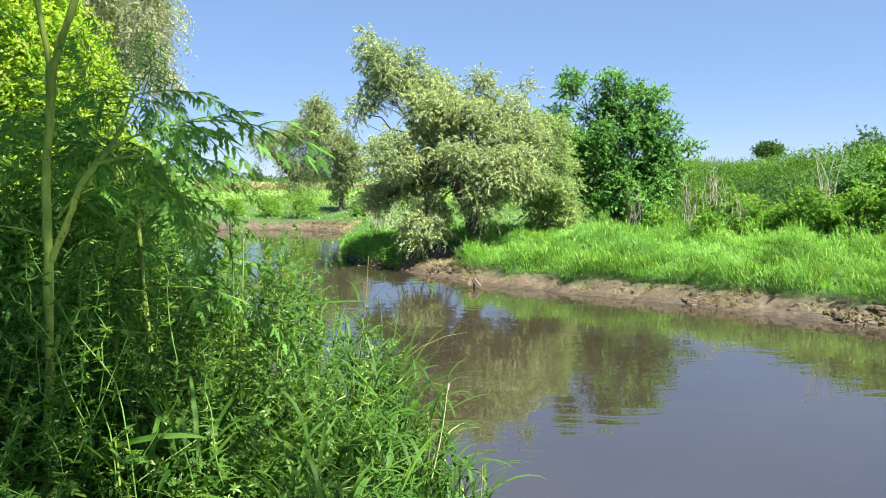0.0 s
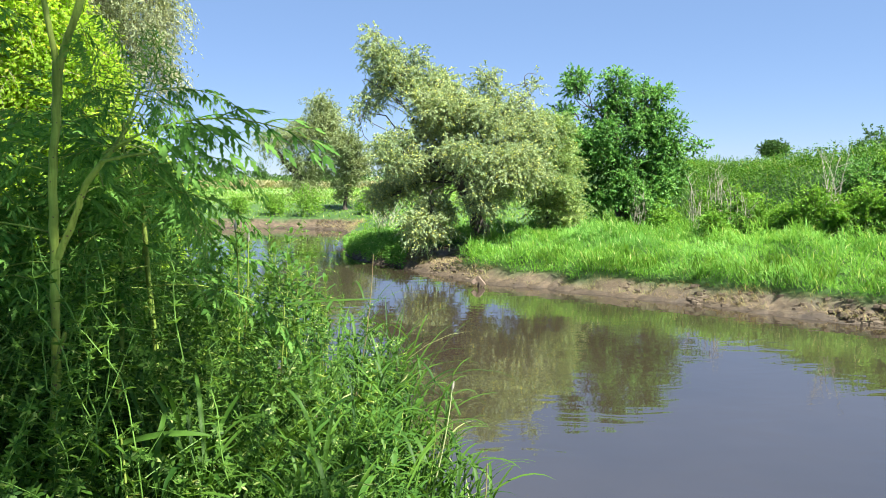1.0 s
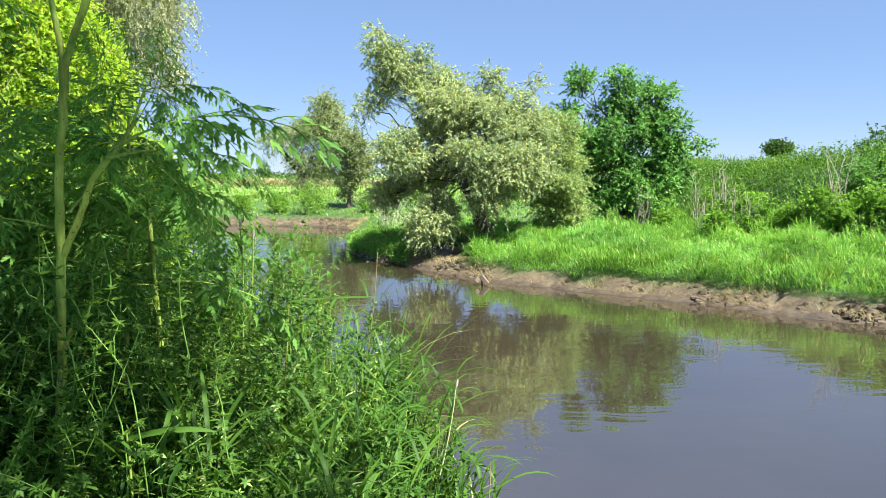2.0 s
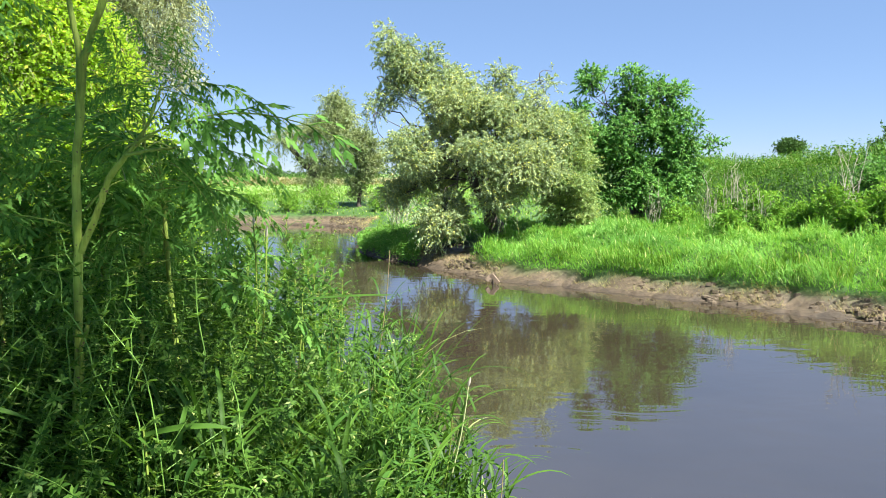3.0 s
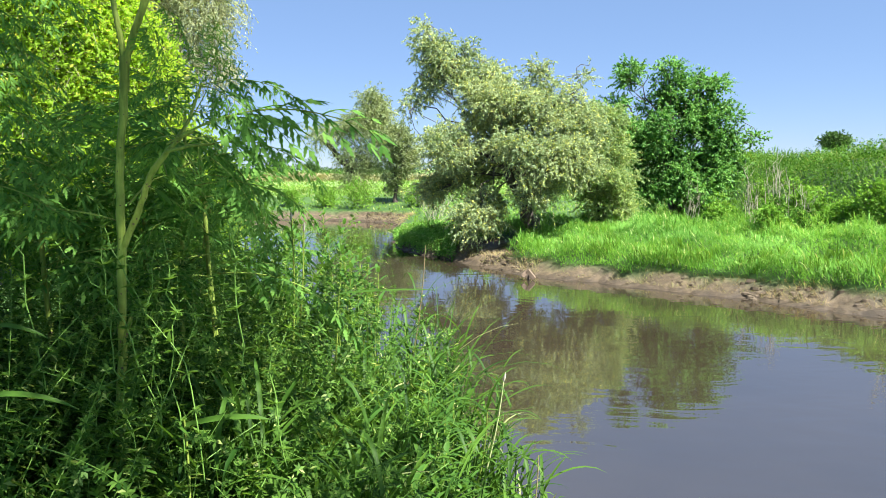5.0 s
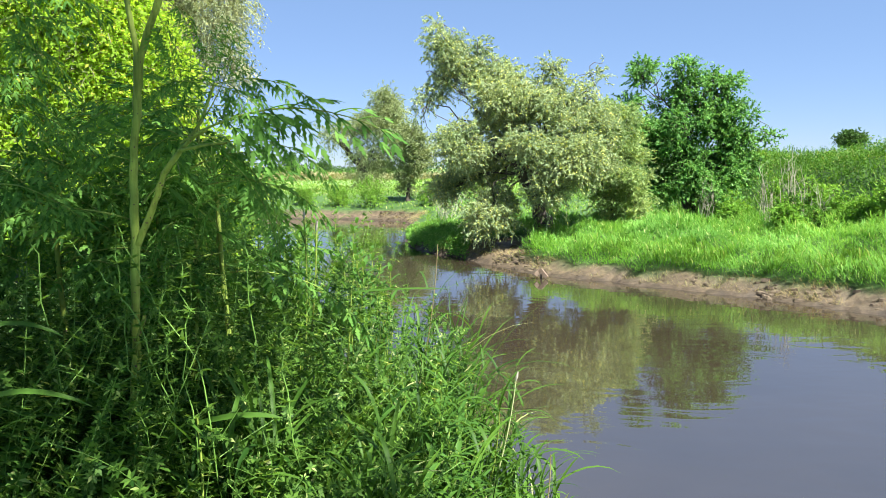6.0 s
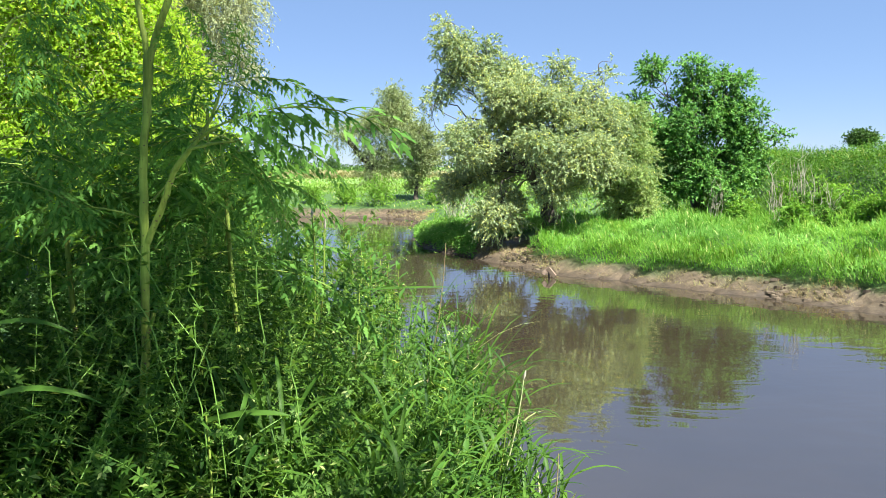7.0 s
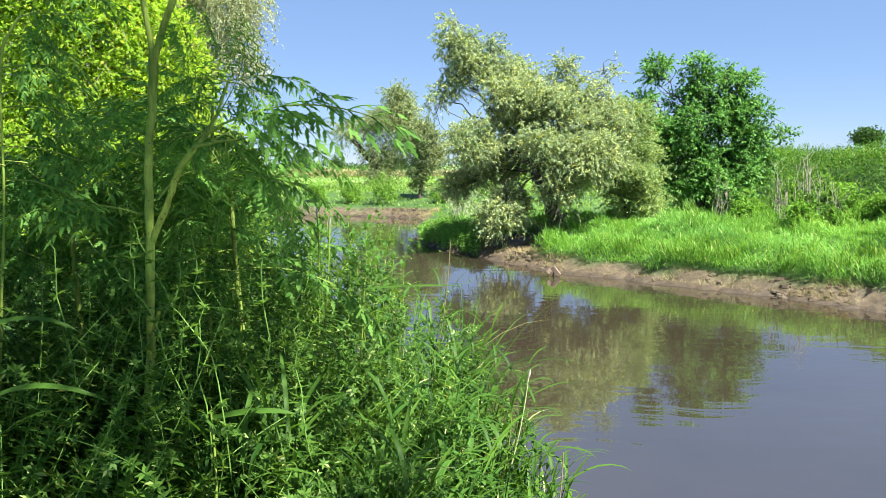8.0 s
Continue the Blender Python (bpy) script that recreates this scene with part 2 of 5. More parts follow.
def blades(geo, base, heading, length, width, lean, curl, segs=3, fold=0.0):
    """Grass blades: tapered ribbons that arch over towards their heading (radians). lean: angle from upright at the foot; curl: added to the tip."""
    n = len(base)
    length, width, lean, curl = (np.broadcast_to(np.asarray(q, float), n) for q in (length, width, lean, curl))
    h = np.stack([np.cos(heading), np.sin(heading), np.zeros(n)], -1)
    s = np.stack([-np.sin(heading), np.cos(heading), np.zeros(n)], -1)
    p = np.array(base, float)
    rows = []
    across = 3 if fold else 2
    for i in range(segs + 1):
        t = i / segs
        ang = lean + curl * t ** 1.5
        w = width * (0.55 + 0.9 * t) * (1 - t) ** 0.6 * 1.15 if i < segs else width * 0.04
        w = w[:, None]
        up = np.stack([-np.sin(ang) * h[:, 0], -np.sin(ang) * h[:, 1], np.cos(ang)], -1)
        nor = h * np.cos(ang)[:, None] - np.array([0, 0, 1.0]) * np.sin(ang)[:, None]
        if fold:
            rows += [p - s * w / 2, p + nor * w * fold, p + s * w / 2]
        else:
            rows += [p - s * w / 2, p + s * w / 2]
        step = (length / segs)[:, None]
        p = p + step * (h * np.sin(ang)[:, None] + np.array([0, 0, 1.0]) * np.cos(ang)[:, None])
    v = np.stack(rows, 1)
    m = v.shape[1]
    f = []
    for i in range(segs):
        for c in range(across - 1):
            a = i * across + c
            f.append([a, a + 1, a + across + 1, a + across])
    f = np.array(f)
    k = (np.arange(n) * m)[:, None, None]
    geo.add(v.reshape(-1, 3), (k + f[None]).reshape(-1, 4))


# ---------------------------------------------------------------- the lie of the land
FAR_SHORE = np.array([(90, -62), (20, -3.0), (12, 4.0), (5.85, 9.85), (3.75, 11.9), (0.68, 14.25), (-0.87, 16.5), (-2.5, 19.2), (-2.9, 22), (-3.3, 25.5), (-3.95, 28.7),
                      (-6.6, 29.8), (-11, 30.2), (-20, 29.5), (-90, 26)], float)
NEAR_SHORE = np.array([(70, -72), (9, -9), (3.2, -3.0), (1.25, 0.5), (0.3, 3.3), (-0.35, 5.0), (-2.6, 10), (-5.2, 15.2), (-8.5, 20), (-12.5, 22.6), (-20, 22.6), (-90, 19)], float)
HILL_FOOT = np.array([(40, -30), (12, 5), (7.5, 13.3), (6.2, 16.2), (5.6, 18.5), (5.1, 24), (5.0, 34), (6, 90)], float)


def distance(x, y, line):
    """Distance to a line of points, and the side: above 0 to its right."""
    p = np.stack([x, y], -1)
    best, sign = np.full(len(p), 1e9), np.zeros(len(p))
    for a, b in zip(line[:-1], line[1:]):
        ab = b - a
        t = np.clip(((p - a) @ ab) / (ab @ ab), 0, 1)
        q = p - a - t[:, None] * ab
        d = np.hypot(q[:, 0], q[:, 1])
        cross = ab[1] * (p[:, 0] - a[0]) - ab[0] * (p[:, 1] - a[1])
        hit = d < best - 1e-9
        best, sign = np.where(hit, d, best), np.where(hit, np.sign(cross), sign)
    return best, sign


def step(t):
    t = np.clip(t, 0, 1)
    return t * t * (3 - 2 * t)


def land(x, y):
    """Height of the ground, its share of bare mud, and the distance from the water (below 0 in the river), and whether it lies on the near bank."""
    x, y = np.asarray(x, float).ravel(), np.asarray(y, float).ravel()
    df, sf = distance(x, y, FAR_SHORE)
    dn, sn = distance(x, y, NEAR_SHORE)
    wob = (flat_noise(x, y, 0.9, 5) - 0.5) * 0.5
    far, near = sf * df, -sn * dn              # both above 0 on land
    d = np.where(far > 0, far, np.where(near > 0, near, -np.minimum(df, dn)))
    d = d + wob * step((30 - np.hypot(x, y)) / 10) * 0.6
    rough = flat_noise(x, y, 1.7, 9) - 0.5
    bed = -np.minimum(0.7, 0.35 * -d)
    strip = 0.28 + 0.08 * step((x - 2) / 4) - 0.25 * step((y - 14.8) / 2) + 0.5 * step((y - 26.5) / 2)
    right = np.where(d < strip, (0.3 + 0.05 * step((y - 26.5) / 2)) * d, (0.3 + 0.05 * step((y - 26.5) / 2)) * strip + 0.12 * step((d - strip) / 0.25) + 0.13 * np.clip(d - strip, 0, 3.4)) + rough * 0.06 * step(d)
    de, se = distance(x, y, HILL_FOOT)
    e = se * de
    top = 1.85 - 0.38 * step((y - 14) / 9)
    hill = top * step(e / 3.4) + 0.3 * step(e / 3) * rough
    right = right + hill
    left = np.where(d < 1.3, 0.6 * d, 0.78 + 0.04 * np.clip(d - 1.3, 0, 6)) + rough * 0.1 * step(d)
    z = np.where(d < 0, bed, np.where(far > 0, right, left))
    mud = np.where(far > 0, 1 - step((d - strip - 0.05 + rough * 0.5) / 0.35), 1 - step((d - 0.25) / 0.3))
    under = step(2.2 - 1.5 * np.hypot((x + 0.2) / 0.75, (y - 16.9) / 1.25) + rough)
    mud = np.where(d < 0, 1.0, np.where(far > 0, np.maximum(mud, under), mud))      # bare earth under the willow
    return z, mud, d, near > 0, e


def height(x, y):
    return float(land([x], [y])[0][0])


def spread(lo, hi, fine_lo, fine_hi, fine, grow=1.16):
    mid = list(np.arange(fine_lo, fine_hi + 1e-6, fine))
    out, s = [mid[-1]], fine
    while out[-1] < hi:
        s *= grow
        out.append(out[-1] + s)
    back, s = [mid[0]], fine
    while back[-1] > lo:
        s *= grow
        back.append(back[-1] - s)
    return np.array(back[::-1][:-1] + mid + out[1:])


def build_ground():
    xs, ys = spread(-1800, 1800, -7, 10, 0.09, 1.15), spread(-600, 2600, 8, 31, 0.09, 1.15)
    gx, gy = np.meshgrid(xs, ys)
    x, y = gx.ravel(), gy.ravel()
    z, mud, d, near, e = land(x, y)
    z = z + mud * (d > -0.1) * ((flat_noise(x, y, 4.0, 21, 2) - 0.5) * 0.09 - 0.07 * (np.abs(flat_noise(x * 0.6, y * 1.6, 3.0, 25, 2) - 0.5) < 0.05))
    geo = Geo()
    nx, ny = len(xs), len(ys)
    k = (np.arange(ny - 1)[:, None] * nx + np.arange(nx - 1)[None]).ravel()
    geo.add(np.stack([x, y, z], -1), np.stack([k, k + 1, k + nx + 1, k + nx], -1))
    ob = whole("ground", geo, SOIL, "river banks of bare brown mud and green meadow soil", "ground", kind="structure")
    for name, value in (("mud", mud), ("wet", 1 - step((d - 0.06) / 0.22)), ("meadow", step((np.hypot(x, y) - 30) / 25))):
        ob.data.attributes.new(name, "FLOAT", "POINT").data.foreach_set("value", value.astype(np.float32))


def build_water():
    geo = Geo()
    xs, ys = np.linspace(-95, 95, 20), np.linspace(-75, 34, 12)
    gx, gy = np.meshgrid(xs, ys)
    k = (np.arange(11)[:, None] * 20 + np.arange(19)[None]).ravel()
    geo.add(np.stack([gx.ravel(), gy.ravel(), 0 * gx.ravel()], -1), np.stack([k, k + 1, k + 21, k + 20], -1))
    whole("water", geo, WATER, "calm brown silty river water reflecting the sky", "water", kind="structure")


build_ground()
build_water()


# ---------------------------------------------------------------- trees
def cells_of(rng, ells, weight, count, size, flat):
    """Small leafy clumps in the outer part of each mass: their centres and radii, and the mass each belongs to."""
    mine = rng.choice(len(ells), count, p=weight / weight.sum())
    ball = unit(rng.normal(size=(count, 3)))
    at = ells[mine, :3] + ball * (rng.uniform(0.25, 1.0, count) ** 0.5)[:, None] * ells[mine, 3:6]
    r = size * rng.uniform(0.55, 1.35, (count, 1)) * np.array([[1.0, 1.0, flat]])
    return np.concatenate([at, r * rng.uniform(0.85, 1.15, (count, 3))], 1), mine


def crown(rng, ells, twigs, per_twig, twig_len, droop, leaf_len, leaf_wid, out_pull=0.6, up=0.0, gap=0.42, gap_scale=1.6, shell=0.33, spread_way=0.6, seed=1, flat=0.3, jag=0.22, clumps=0, clump_size=0.3, clump_flat=0.8):
    """Leaves and twigs that fill rounded masses (centre, radii), thinned by noise. Returns leaves, twigs, the twigs' feet and which mass they belong to."""
    ells = np.asarray(ells, float)
    weight = ells[:, 3] * ells[:, 4] * ells[:, 5]
    weight = weight ** 0.75 * (ells[:, 6] if ells.shape[1] > 6 else 1.0)
    mass = None
    if clumps:
        ells, mass = cells_of(rng, ells, weight, clumps, clump_size, clump_flat)
        weight = (ells[:, 3] * ells[:, 4] * ells[:, 5]) ** 0.67
    which = rng.choice(len(ells), int(twigs * 2.6), p=weight / weight.sum())
    ball = unit(rng.normal(size=(len(which), 3)))
    rad = rng.random(len(which)) ** shell
    foot = ells[which, :3] + ball * rad[:, None] * ells[which, 3:6] * (1 + jag * rng.normal(size=(len(which), 1)) * (rad[:, None] > 0.7))
    n1 = value_noise(foot * gap_scale, seed) * 0.6 + value_noise(foot * gap_scale * 2.7, seed + 3) * 0.4
    keep = np.where(n1 > gap)[0][:twigs]
    which, ball, foot = which[keep], ball[keep], foot[keep]
    n = len(foot)
    way = unit(ball * out_pull + rng.normal(size=(n, 3)) * spread_way + np.array([0, 0, up]))
    length = twig_len * rng.uniform(0.5, 1.35, n)
    t = np.tile(np.linspace(0.08, 1, per_twig), (n, 1)) + rng.uniform(-0.04, 0.04, (n, per_twig))
    pos = foot[:, None] + way[:, None] * (length[:, None] * t)[..., None]
    pos[..., 2] -= droop * length[:, None] * t ** 2
    tang = way[:, None] * np.ones_like(t)[..., None]
    tang[..., 2] -= 2 * droop * t
    lw = unit(unit(tang) * 0.8 + rng.normal(size=pos.shape) * 0.55 - np.array([0, 0, 0.35 * min(droop, 1)]))
    g = Geo()
    m = n * per_twig
    leaves(g, pos.reshape(m, 3), lw.reshape(m, 3), rng.normal(size=(m, 3)) * 0.7 + np.array([0.35, -0.5, 0.9]) * flat, leaf_len * rng.uniform(0.6, 1.25, m), leaf_wid * rng.uniform(0.7, 1.2, m))
    tw = Geo()
    q = [foot, foot + way * (length * 0.5)[:, None] - np.array([0, 0, 1]) * (droop * length * 0.25)[:, None],
         foot + way * length[:, None] - np.array([0, 0, 1]) * (droop * length)[:, None]]
    s = unit(np.cross(way, rng.normal(size=(n, 3))))
    w = 0.004
    v = np.stack([q[0] - s * w, q[0] + s * w, q[1] + s * w * 0.7, q[1] - s * w * 0.7, q[2]], 1)
    k = np.arange(n)[:, None] * 5
    tw.add(v.reshape(-1, 3), k + np.array([[0, 1, 2, 3]]))
    tw.f.append(k + np.array([[3, 2, 4]]))
    return g, tw, foot, which if mass is None else mass[which]


def tree(name, label, category, at, trunk, radius, ells, leaf_mat, bark=None, twigs=2500, per_twig=18, twig_len=0.5, droop=0.3, leaf_len=0.07, leaf_wid=0.014,
         branches=9, group="", seed=1, limb_from=0.75, limbs=True, **more):
    """A tree or bush: trunk, limbs into each mass of the crown, twigs and leaves. trunk and ells are given from its foot."""
    rng = np.random.default_rng(seed)
    root = thing(name, at, label, category, group)
    bark = bark or BARK
    trunk = np.asarray(trunk, float)
    m = len(trunk)
    tt = np.linspace(0, m - 1, (m - 1) * 4 + 1)
    pts = np.stack([np.interp(tt, np.arange(m), trunk[:, i]) for i in range(3)], -1)
    rad = radius * np.linspace(1.0, 0.45, len(pts))
    rad[0] *= 1.35
    g = Geo()
    tube(g, pts + np.concatenate([np.zeros((1, 3)), rng.normal(0, radius * 0.12, (len(pts) - 1, 3))]), rad, 10)
    part("trunk", g, bark, root)
    lg, tw, foot, which = crown(rng, ells, twigs, per_twig, twig_len, droop, leaf_len, leaf_wid, seed=seed, **more)
    if limbs:
        for i, e in enumerate(np.asarray(ells, float)):
            g = Geo()
            j = int(rng.uniform(limb_from, 1.0) * (len(pts) - 1))
            a, b = pts[j], e[:3]
            size = np.linalg.norm(b - a)
            line = bow(a, b, (0, 0, 0.1 * size), 8, 0.03 * size, rng)
            r0 = min(rad[j] * 0.7, radius * 0.05 + 0.006 * size)
            tube(g, line, np.linspace(r0, r0 * 0.35, 8), 6)
            mine = np.where(which == i)[0]
            for k in rng.permutation(mine)[:branches]:
                p = line[rng.integers(3, 8)]
                tube(g, bow(p, foot[k], rng.normal(0, 0.06 * size, 3), 5), np.linspace(r0 * 0.35, 0.006, 5), 4)
            part("limb", g, bark, root)
    tagged(part("twig_spray", tw, TWIG, root, "thin drooping twigs"), kind="stuff")
    tagged(part("crown", lg, leaf_mat, root), kind="stuff")
    return root


def at_ground(x, y, sink=0.03):
    return (x, y, height(x, y) - sink)


# willow that leans over the water on the far bank
W0 = (0.87, 18.0, 0.36)
tree("willow_tree", "silvery-green willow leaning over the muddy river bank", "tree", W0,
     [(0, 0, 0), (-0.05, 0, 0.55), (-0.35, -0.1, 1.3), (-0.7, 0, 2.0)], 0.25,
     [(-2.35, 0.1, 4.52, 0.42, 0.42, 0.5, 0.9), (-1.9, 0.1, 4.1, 0.6, 0.5, 0.5, 0.8), (-1.5, 0.1, 4.05, 0.45, 0.45, 0.35, 0.7), (-2.5, 0.1, 3.75, 0.42, 0.45, 0.5, 0.6), (-2.75, 0.2, 3.15, 0.4, 0.45, 0.36, 0.6), (-1.4, 0.2, 3.8, 0.65, 0.6, 0.5, 0.7), (-0.9, -0.1, 3.1, 1.0, 1.0, 0.85, 1.15),
      (-0.1, -0.2, 2.75, 1.2, 1.1, 0.9, 1.1), (0.15, 0.1, 3.5, 0.5, 0.5, 0.45, 0.6), (1.1, 0.1, 3.5, 0.3, 0.35, 0.5, 0.6), (0.85, 0, 2.5, 0.85, 0.9, 0.85, 1.1), (-1.95, -1.0, 2.15, 0.6, 0.6, 0.52, 1.8),
      (0.25, -1.5, 1.85, 0.45, 0.35, 0.4, 2.6), (0.1, -1.45, 1.35, 0.36, 0.3, 0.4, 4), (0.7, -1.3, 1.8, 0.6, 0.5, 0.45, 2.4), (-0.75, 1.0, 1.8, 1.0, 0.5, 0.6, 1.3), (-1.3, -1.3, 0.55, 0.42, 0.34, 0.36, 4), (-1.1, -0.75, 0.8, 0.36, 0.3, 0.25, 4),
      (-2.15, 0.1, 1.2, 0.5, 0.5, 0.26, 1.8), (-1.6, 0.3, 1.6, 0.6, 0.5, 0.4, 1.2), (-0.5, -1.3, 2.1, 0.5, 0.4, 0.35, 1.4), (-0.15, -1.5, 1.15, 0.25, 0.25, 0.2, 2.5)],
     WILLOW_LEAF, twigs=12000, per_twig=17, twig_len=0.25, droop=0.4, leaf_len=0.066, leaf_wid=0.025, flat=0.7, up=0.35, gap=0.27, gap_scale=2.1, seed=11, limb_from=0.45, branches=7, clumps=520, clump_size=0.22, clump_flat=0.95, shell=0.55, jag=0.4)

# yellower willow bush behind it
tree("willow_bush", "yellow-green willow bush in the tall meadow grass", "bush", at_ground(2.45, 18.7),
     [(0, 0, 0), (0.05, 0, 0.4), (0.0, 0, 0.8)], 0.06,
     [(-0.05, 0, 2.0, 0.7, 0.7, 0.75), (-0.45, -0.2, 1.4, 0.65, 0.7, 0.6), (0.4, -0.2, 1.35, 0.6, 0.7, 0.6), (0.0, 0.1, 2.5, 0.45, 0.5, 0.45), (0.1, -0.3, 0.9, 0.75, 0.6, 0.35), (0.3, -0.35, 0.45, 0.5, 0.4, 0.25)],
     BUSH_LEAF, twigs=3000, per_twig=18, twig_len=0.3, droop=0.25, leaf_len=0.075, leaf_wid=0.022, up=0.5, gap=0.3, seed=12, limb_from=0.2, flat=0.6, clumps=90, clump_size=0.24, shell=0.5)

# broad-leaved tree
tree("broadleaf_tree", "dark green broad-leaved tree at the foot of the grassy embankment", "tree", (4.5, 20.5, 0.72),
     [(0.2, 0, 0), (0.15, 0, 0.8), (0.0, 0, 1.7), (0.05, 0, 2.6)], 0.18,
     [(-1.06, 0, 3.75, 0.1, 0.15, 0.34, 1.7), (-0.85, 0, 3.2, 0.22, 0.3, 0.4, 1.3), (0.0, 0, 3.5, 0.48, 0.5, 0.45, 1.1), (0.72, 0, 3.45, 0.34, 0.4, 0.4, 1.1), (1.2, 0, 3.35, 0.3, 0.2, 0.16, 1.6), (1.45, 0, 2.75, 0.36, 0.4, 0.36, 1.1),
      (1.85, 0, 1.98, 0.4, 0.25, 0.13, 1.8), (-1.2, 0, 2.9, 0.34, 0.4, 0.26, 1.3), (0.0, 0, 2.3, 1.1, 1.0, 0.95, 1), (1.05, 0, 2.2, 0.62, 0.7, 0.6, 1), (-0.7, 0, 1.9, 0.65, 0.7, 0.55, 1), (0.3, 0, 1.15, 1.3, 1.0, 0.55, 1.1),
      (1.25, 0, 1.3, 0.55, 0.6, 0.5, 1.1), (0.2, -0.2, 0.65, 1.15, 0.8, 0.32, 1.3)],
     TREE_LEAF, twigs=5600, per_twig=14, twig_len=0.28, droop=0.12, leaf_len=0.075, leaf_wid=0.048, out_pull=1.0, up=0.15, gap=0.3, gap_scale=2.4, seed=13, limb_from=0.35, branches=12, flat=1.2, jag=0.15,
     clumps=190, clump_size=0.25, clump_flat=0.5, shell=0.5)

# willow and small tree on the far field
tree("field_willow", "grey-green willow with a slanting trunk on the far meadow", "tree", at_ground(-7.55, 42.0),
     [(0, 0, 0), (-0.1, 0, 0.7), (-0.5, 0, 1.4), (-1.1, 0, 2.0), (-1.6, 0, 2.6), (-2.0, 0, 3.0)], 0.22,
     [(0.95, 0, 4.75, 0.85, 0.8, 0.75, 0.9), (0.7, 0, 3.7, 1.35, 1.2, 1.1, 1), (-0.75, 0, 3.5, 1.0, 0.9, 0.85, 0.8), (-1.75, 0, 3.0, 0.95, 0.8, 0.75, 0.8), (0.35, 0.2, 1.9, 0.9, 0.8, 0.9, 1.2), (1.6, 0, 2.6, 0.7, 0.7, 0.9, 1), (0.1, -0.3, 0.9, 0.7, 0.6, 0.5, 1.2), (-0.4, -0.2, 1.9, 0.6, 0.6, 0.6, 1)],
     FIELD_LEAF, twigs=2600, per_twig=14, twig_len=0.6, droop=0.6, leaf_len=0.14, leaf_wid=0.042, up=0.3, gap=0.3, gap_scale=1.2, seed=14, limb_from=0.3, branches=8, clumps=110, clump_size=0.5, shell=0.5)
tree("field_sapling", "small green tree on the far river bank", "tree", at_ground(-4.18, 32.0),
     [(0, 0, 0), (0.05, 0, 0.6), (0, 0, 1.3)], 0.1,
     [(0.1, 0, 2.4, 0.75, 0.7, 0.8, 1), (0.5, 0, 1.75, 0.6, 0.6, 0.55, 1), (-0.15, 0, 1.35, 0.75, 0.7, 0.55, 1), (0.1, 0, 0.8, 0.5, 0.5, 0.35, 1.2)],
     FIELD_LEAF, twigs=1300, per_twig=12, twig_len=0.3, droop=0.2, leaf_len=0.1, leaf_wid=0.045, up=0.3, gap=0.3, seed=15, clumps=60, clump_size=0.26, shell=0.5)
for i, (bx, by, bh) in enumerate([(-5.6, 31.0, 1.0), (-7.0, 31.4, 0.7), (-8.6, 31.8, 0.6), (-3.2, 30.6, 0.6)]):
    tree("bank_shrub", "yellow-green shrub on top of the far mud bank", "shrub", at_ground(bx, by), [(0, 0, 0), (0.02, 0, 0.2), (0, 0, 0.4)], 0.02,
         [(0, 0, bh * 0.75, bh * 0.4, bh * 0.4, bh * 0.4, 1), (0.1, 0, bh * 0.4, bh * 0.6, bh * 0.5, bh * 0.35, 1)], SAPLING_LEAF, twigs=260, per_twig=9, twig_len=0.25, droop=0.1, leaf_len=0.09, leaf_wid=0.035, up=0.6, gap=0.2,
         group="shrubs on the far bank", seed=160 + i, branches=4)

# pale willow on the near bank
tree("pale_willow", "tall pale grey-green willow with hanging twigs on the near bank", "tree", at_ground(-8.55, 16.5),
     [(0, 0, 0), (0.2, 0, 1.5), (0.5, 0, 3.0), (1.2, 0, 4.2)], 0.28,
     [(2.1, -0.4, 4.1, 0.85, 0.8, 1.0), (1.6, -0.3, 5.6, 1.3, 1.2, 1.1), (2.8, -0.4, 3.3, 0.24, 0.4, 0.45), (0.6, 0, 4.2, 1.3, 1.2, 1.2), (-0.8, 0, 4.8, 1.5, 1.3, 1.3), (2.6, -0.2, 4.9, 0.5, 0.6, 0.6),
      (-1.0, 0, 3.0, 1.3, 1.1, 1.0)],
     SILVER_LEAF, twigs=8500, per_twig=12, twig_len=0.4, droop=0.8, leaf_len=0.08, leaf_wid=0.026, up=0.25, gap=0.4, gap_scale=1.8, seed=16, limb_from=0.5)

# bright yellow-green bush behind the weeds
for i, (bx, by, s, n) in enumerate([(-4.6, 8.0, 1.0, 16000), (-3.45, 8.7, 0.45, 1600), (-6.2, 8.8, 1.0, 2400)]):
    tree("ash_leaved_bush", "sunlit yellow-green bush with many small leaves", "bush", at_ground(bx, by),
         [(0, 0, 0), (0.05, 0, 0.8 * s), (0.1, 0, 1.6 * s)], 0.07,
         [(0.05 * s, -0.1, 2.3 * s, 0.95 * s, 0.8 * s, 1.6 * s), (-0.1 * s, -0.1, 1.2 * s, 1.15 * s, 0.95 * s, 1.0 * s), (-0.25 * s, -0.2, 3.3 * s, 0.7 * s, 0.6 * s, 0.8 * s), (0.85 * s, -0.1, 1.9 * s, 0.45 * s, 0.6 * s, 1.0 * s)],
         YELLOW_LEAF, twigs=n, per_twig=9, twig_len=0.2, droop=0.3, leaf_len=0.044, leaf_wid=0.03, flat=0.6, up=0.1, gap=0.02, jag=0.06, out_pull=0.4, spread_way=0.9, shell=0.1, gap_scale=2.5, group="bushes on the near bank", seed=20 + i, limb_from=0.2, branches=6)

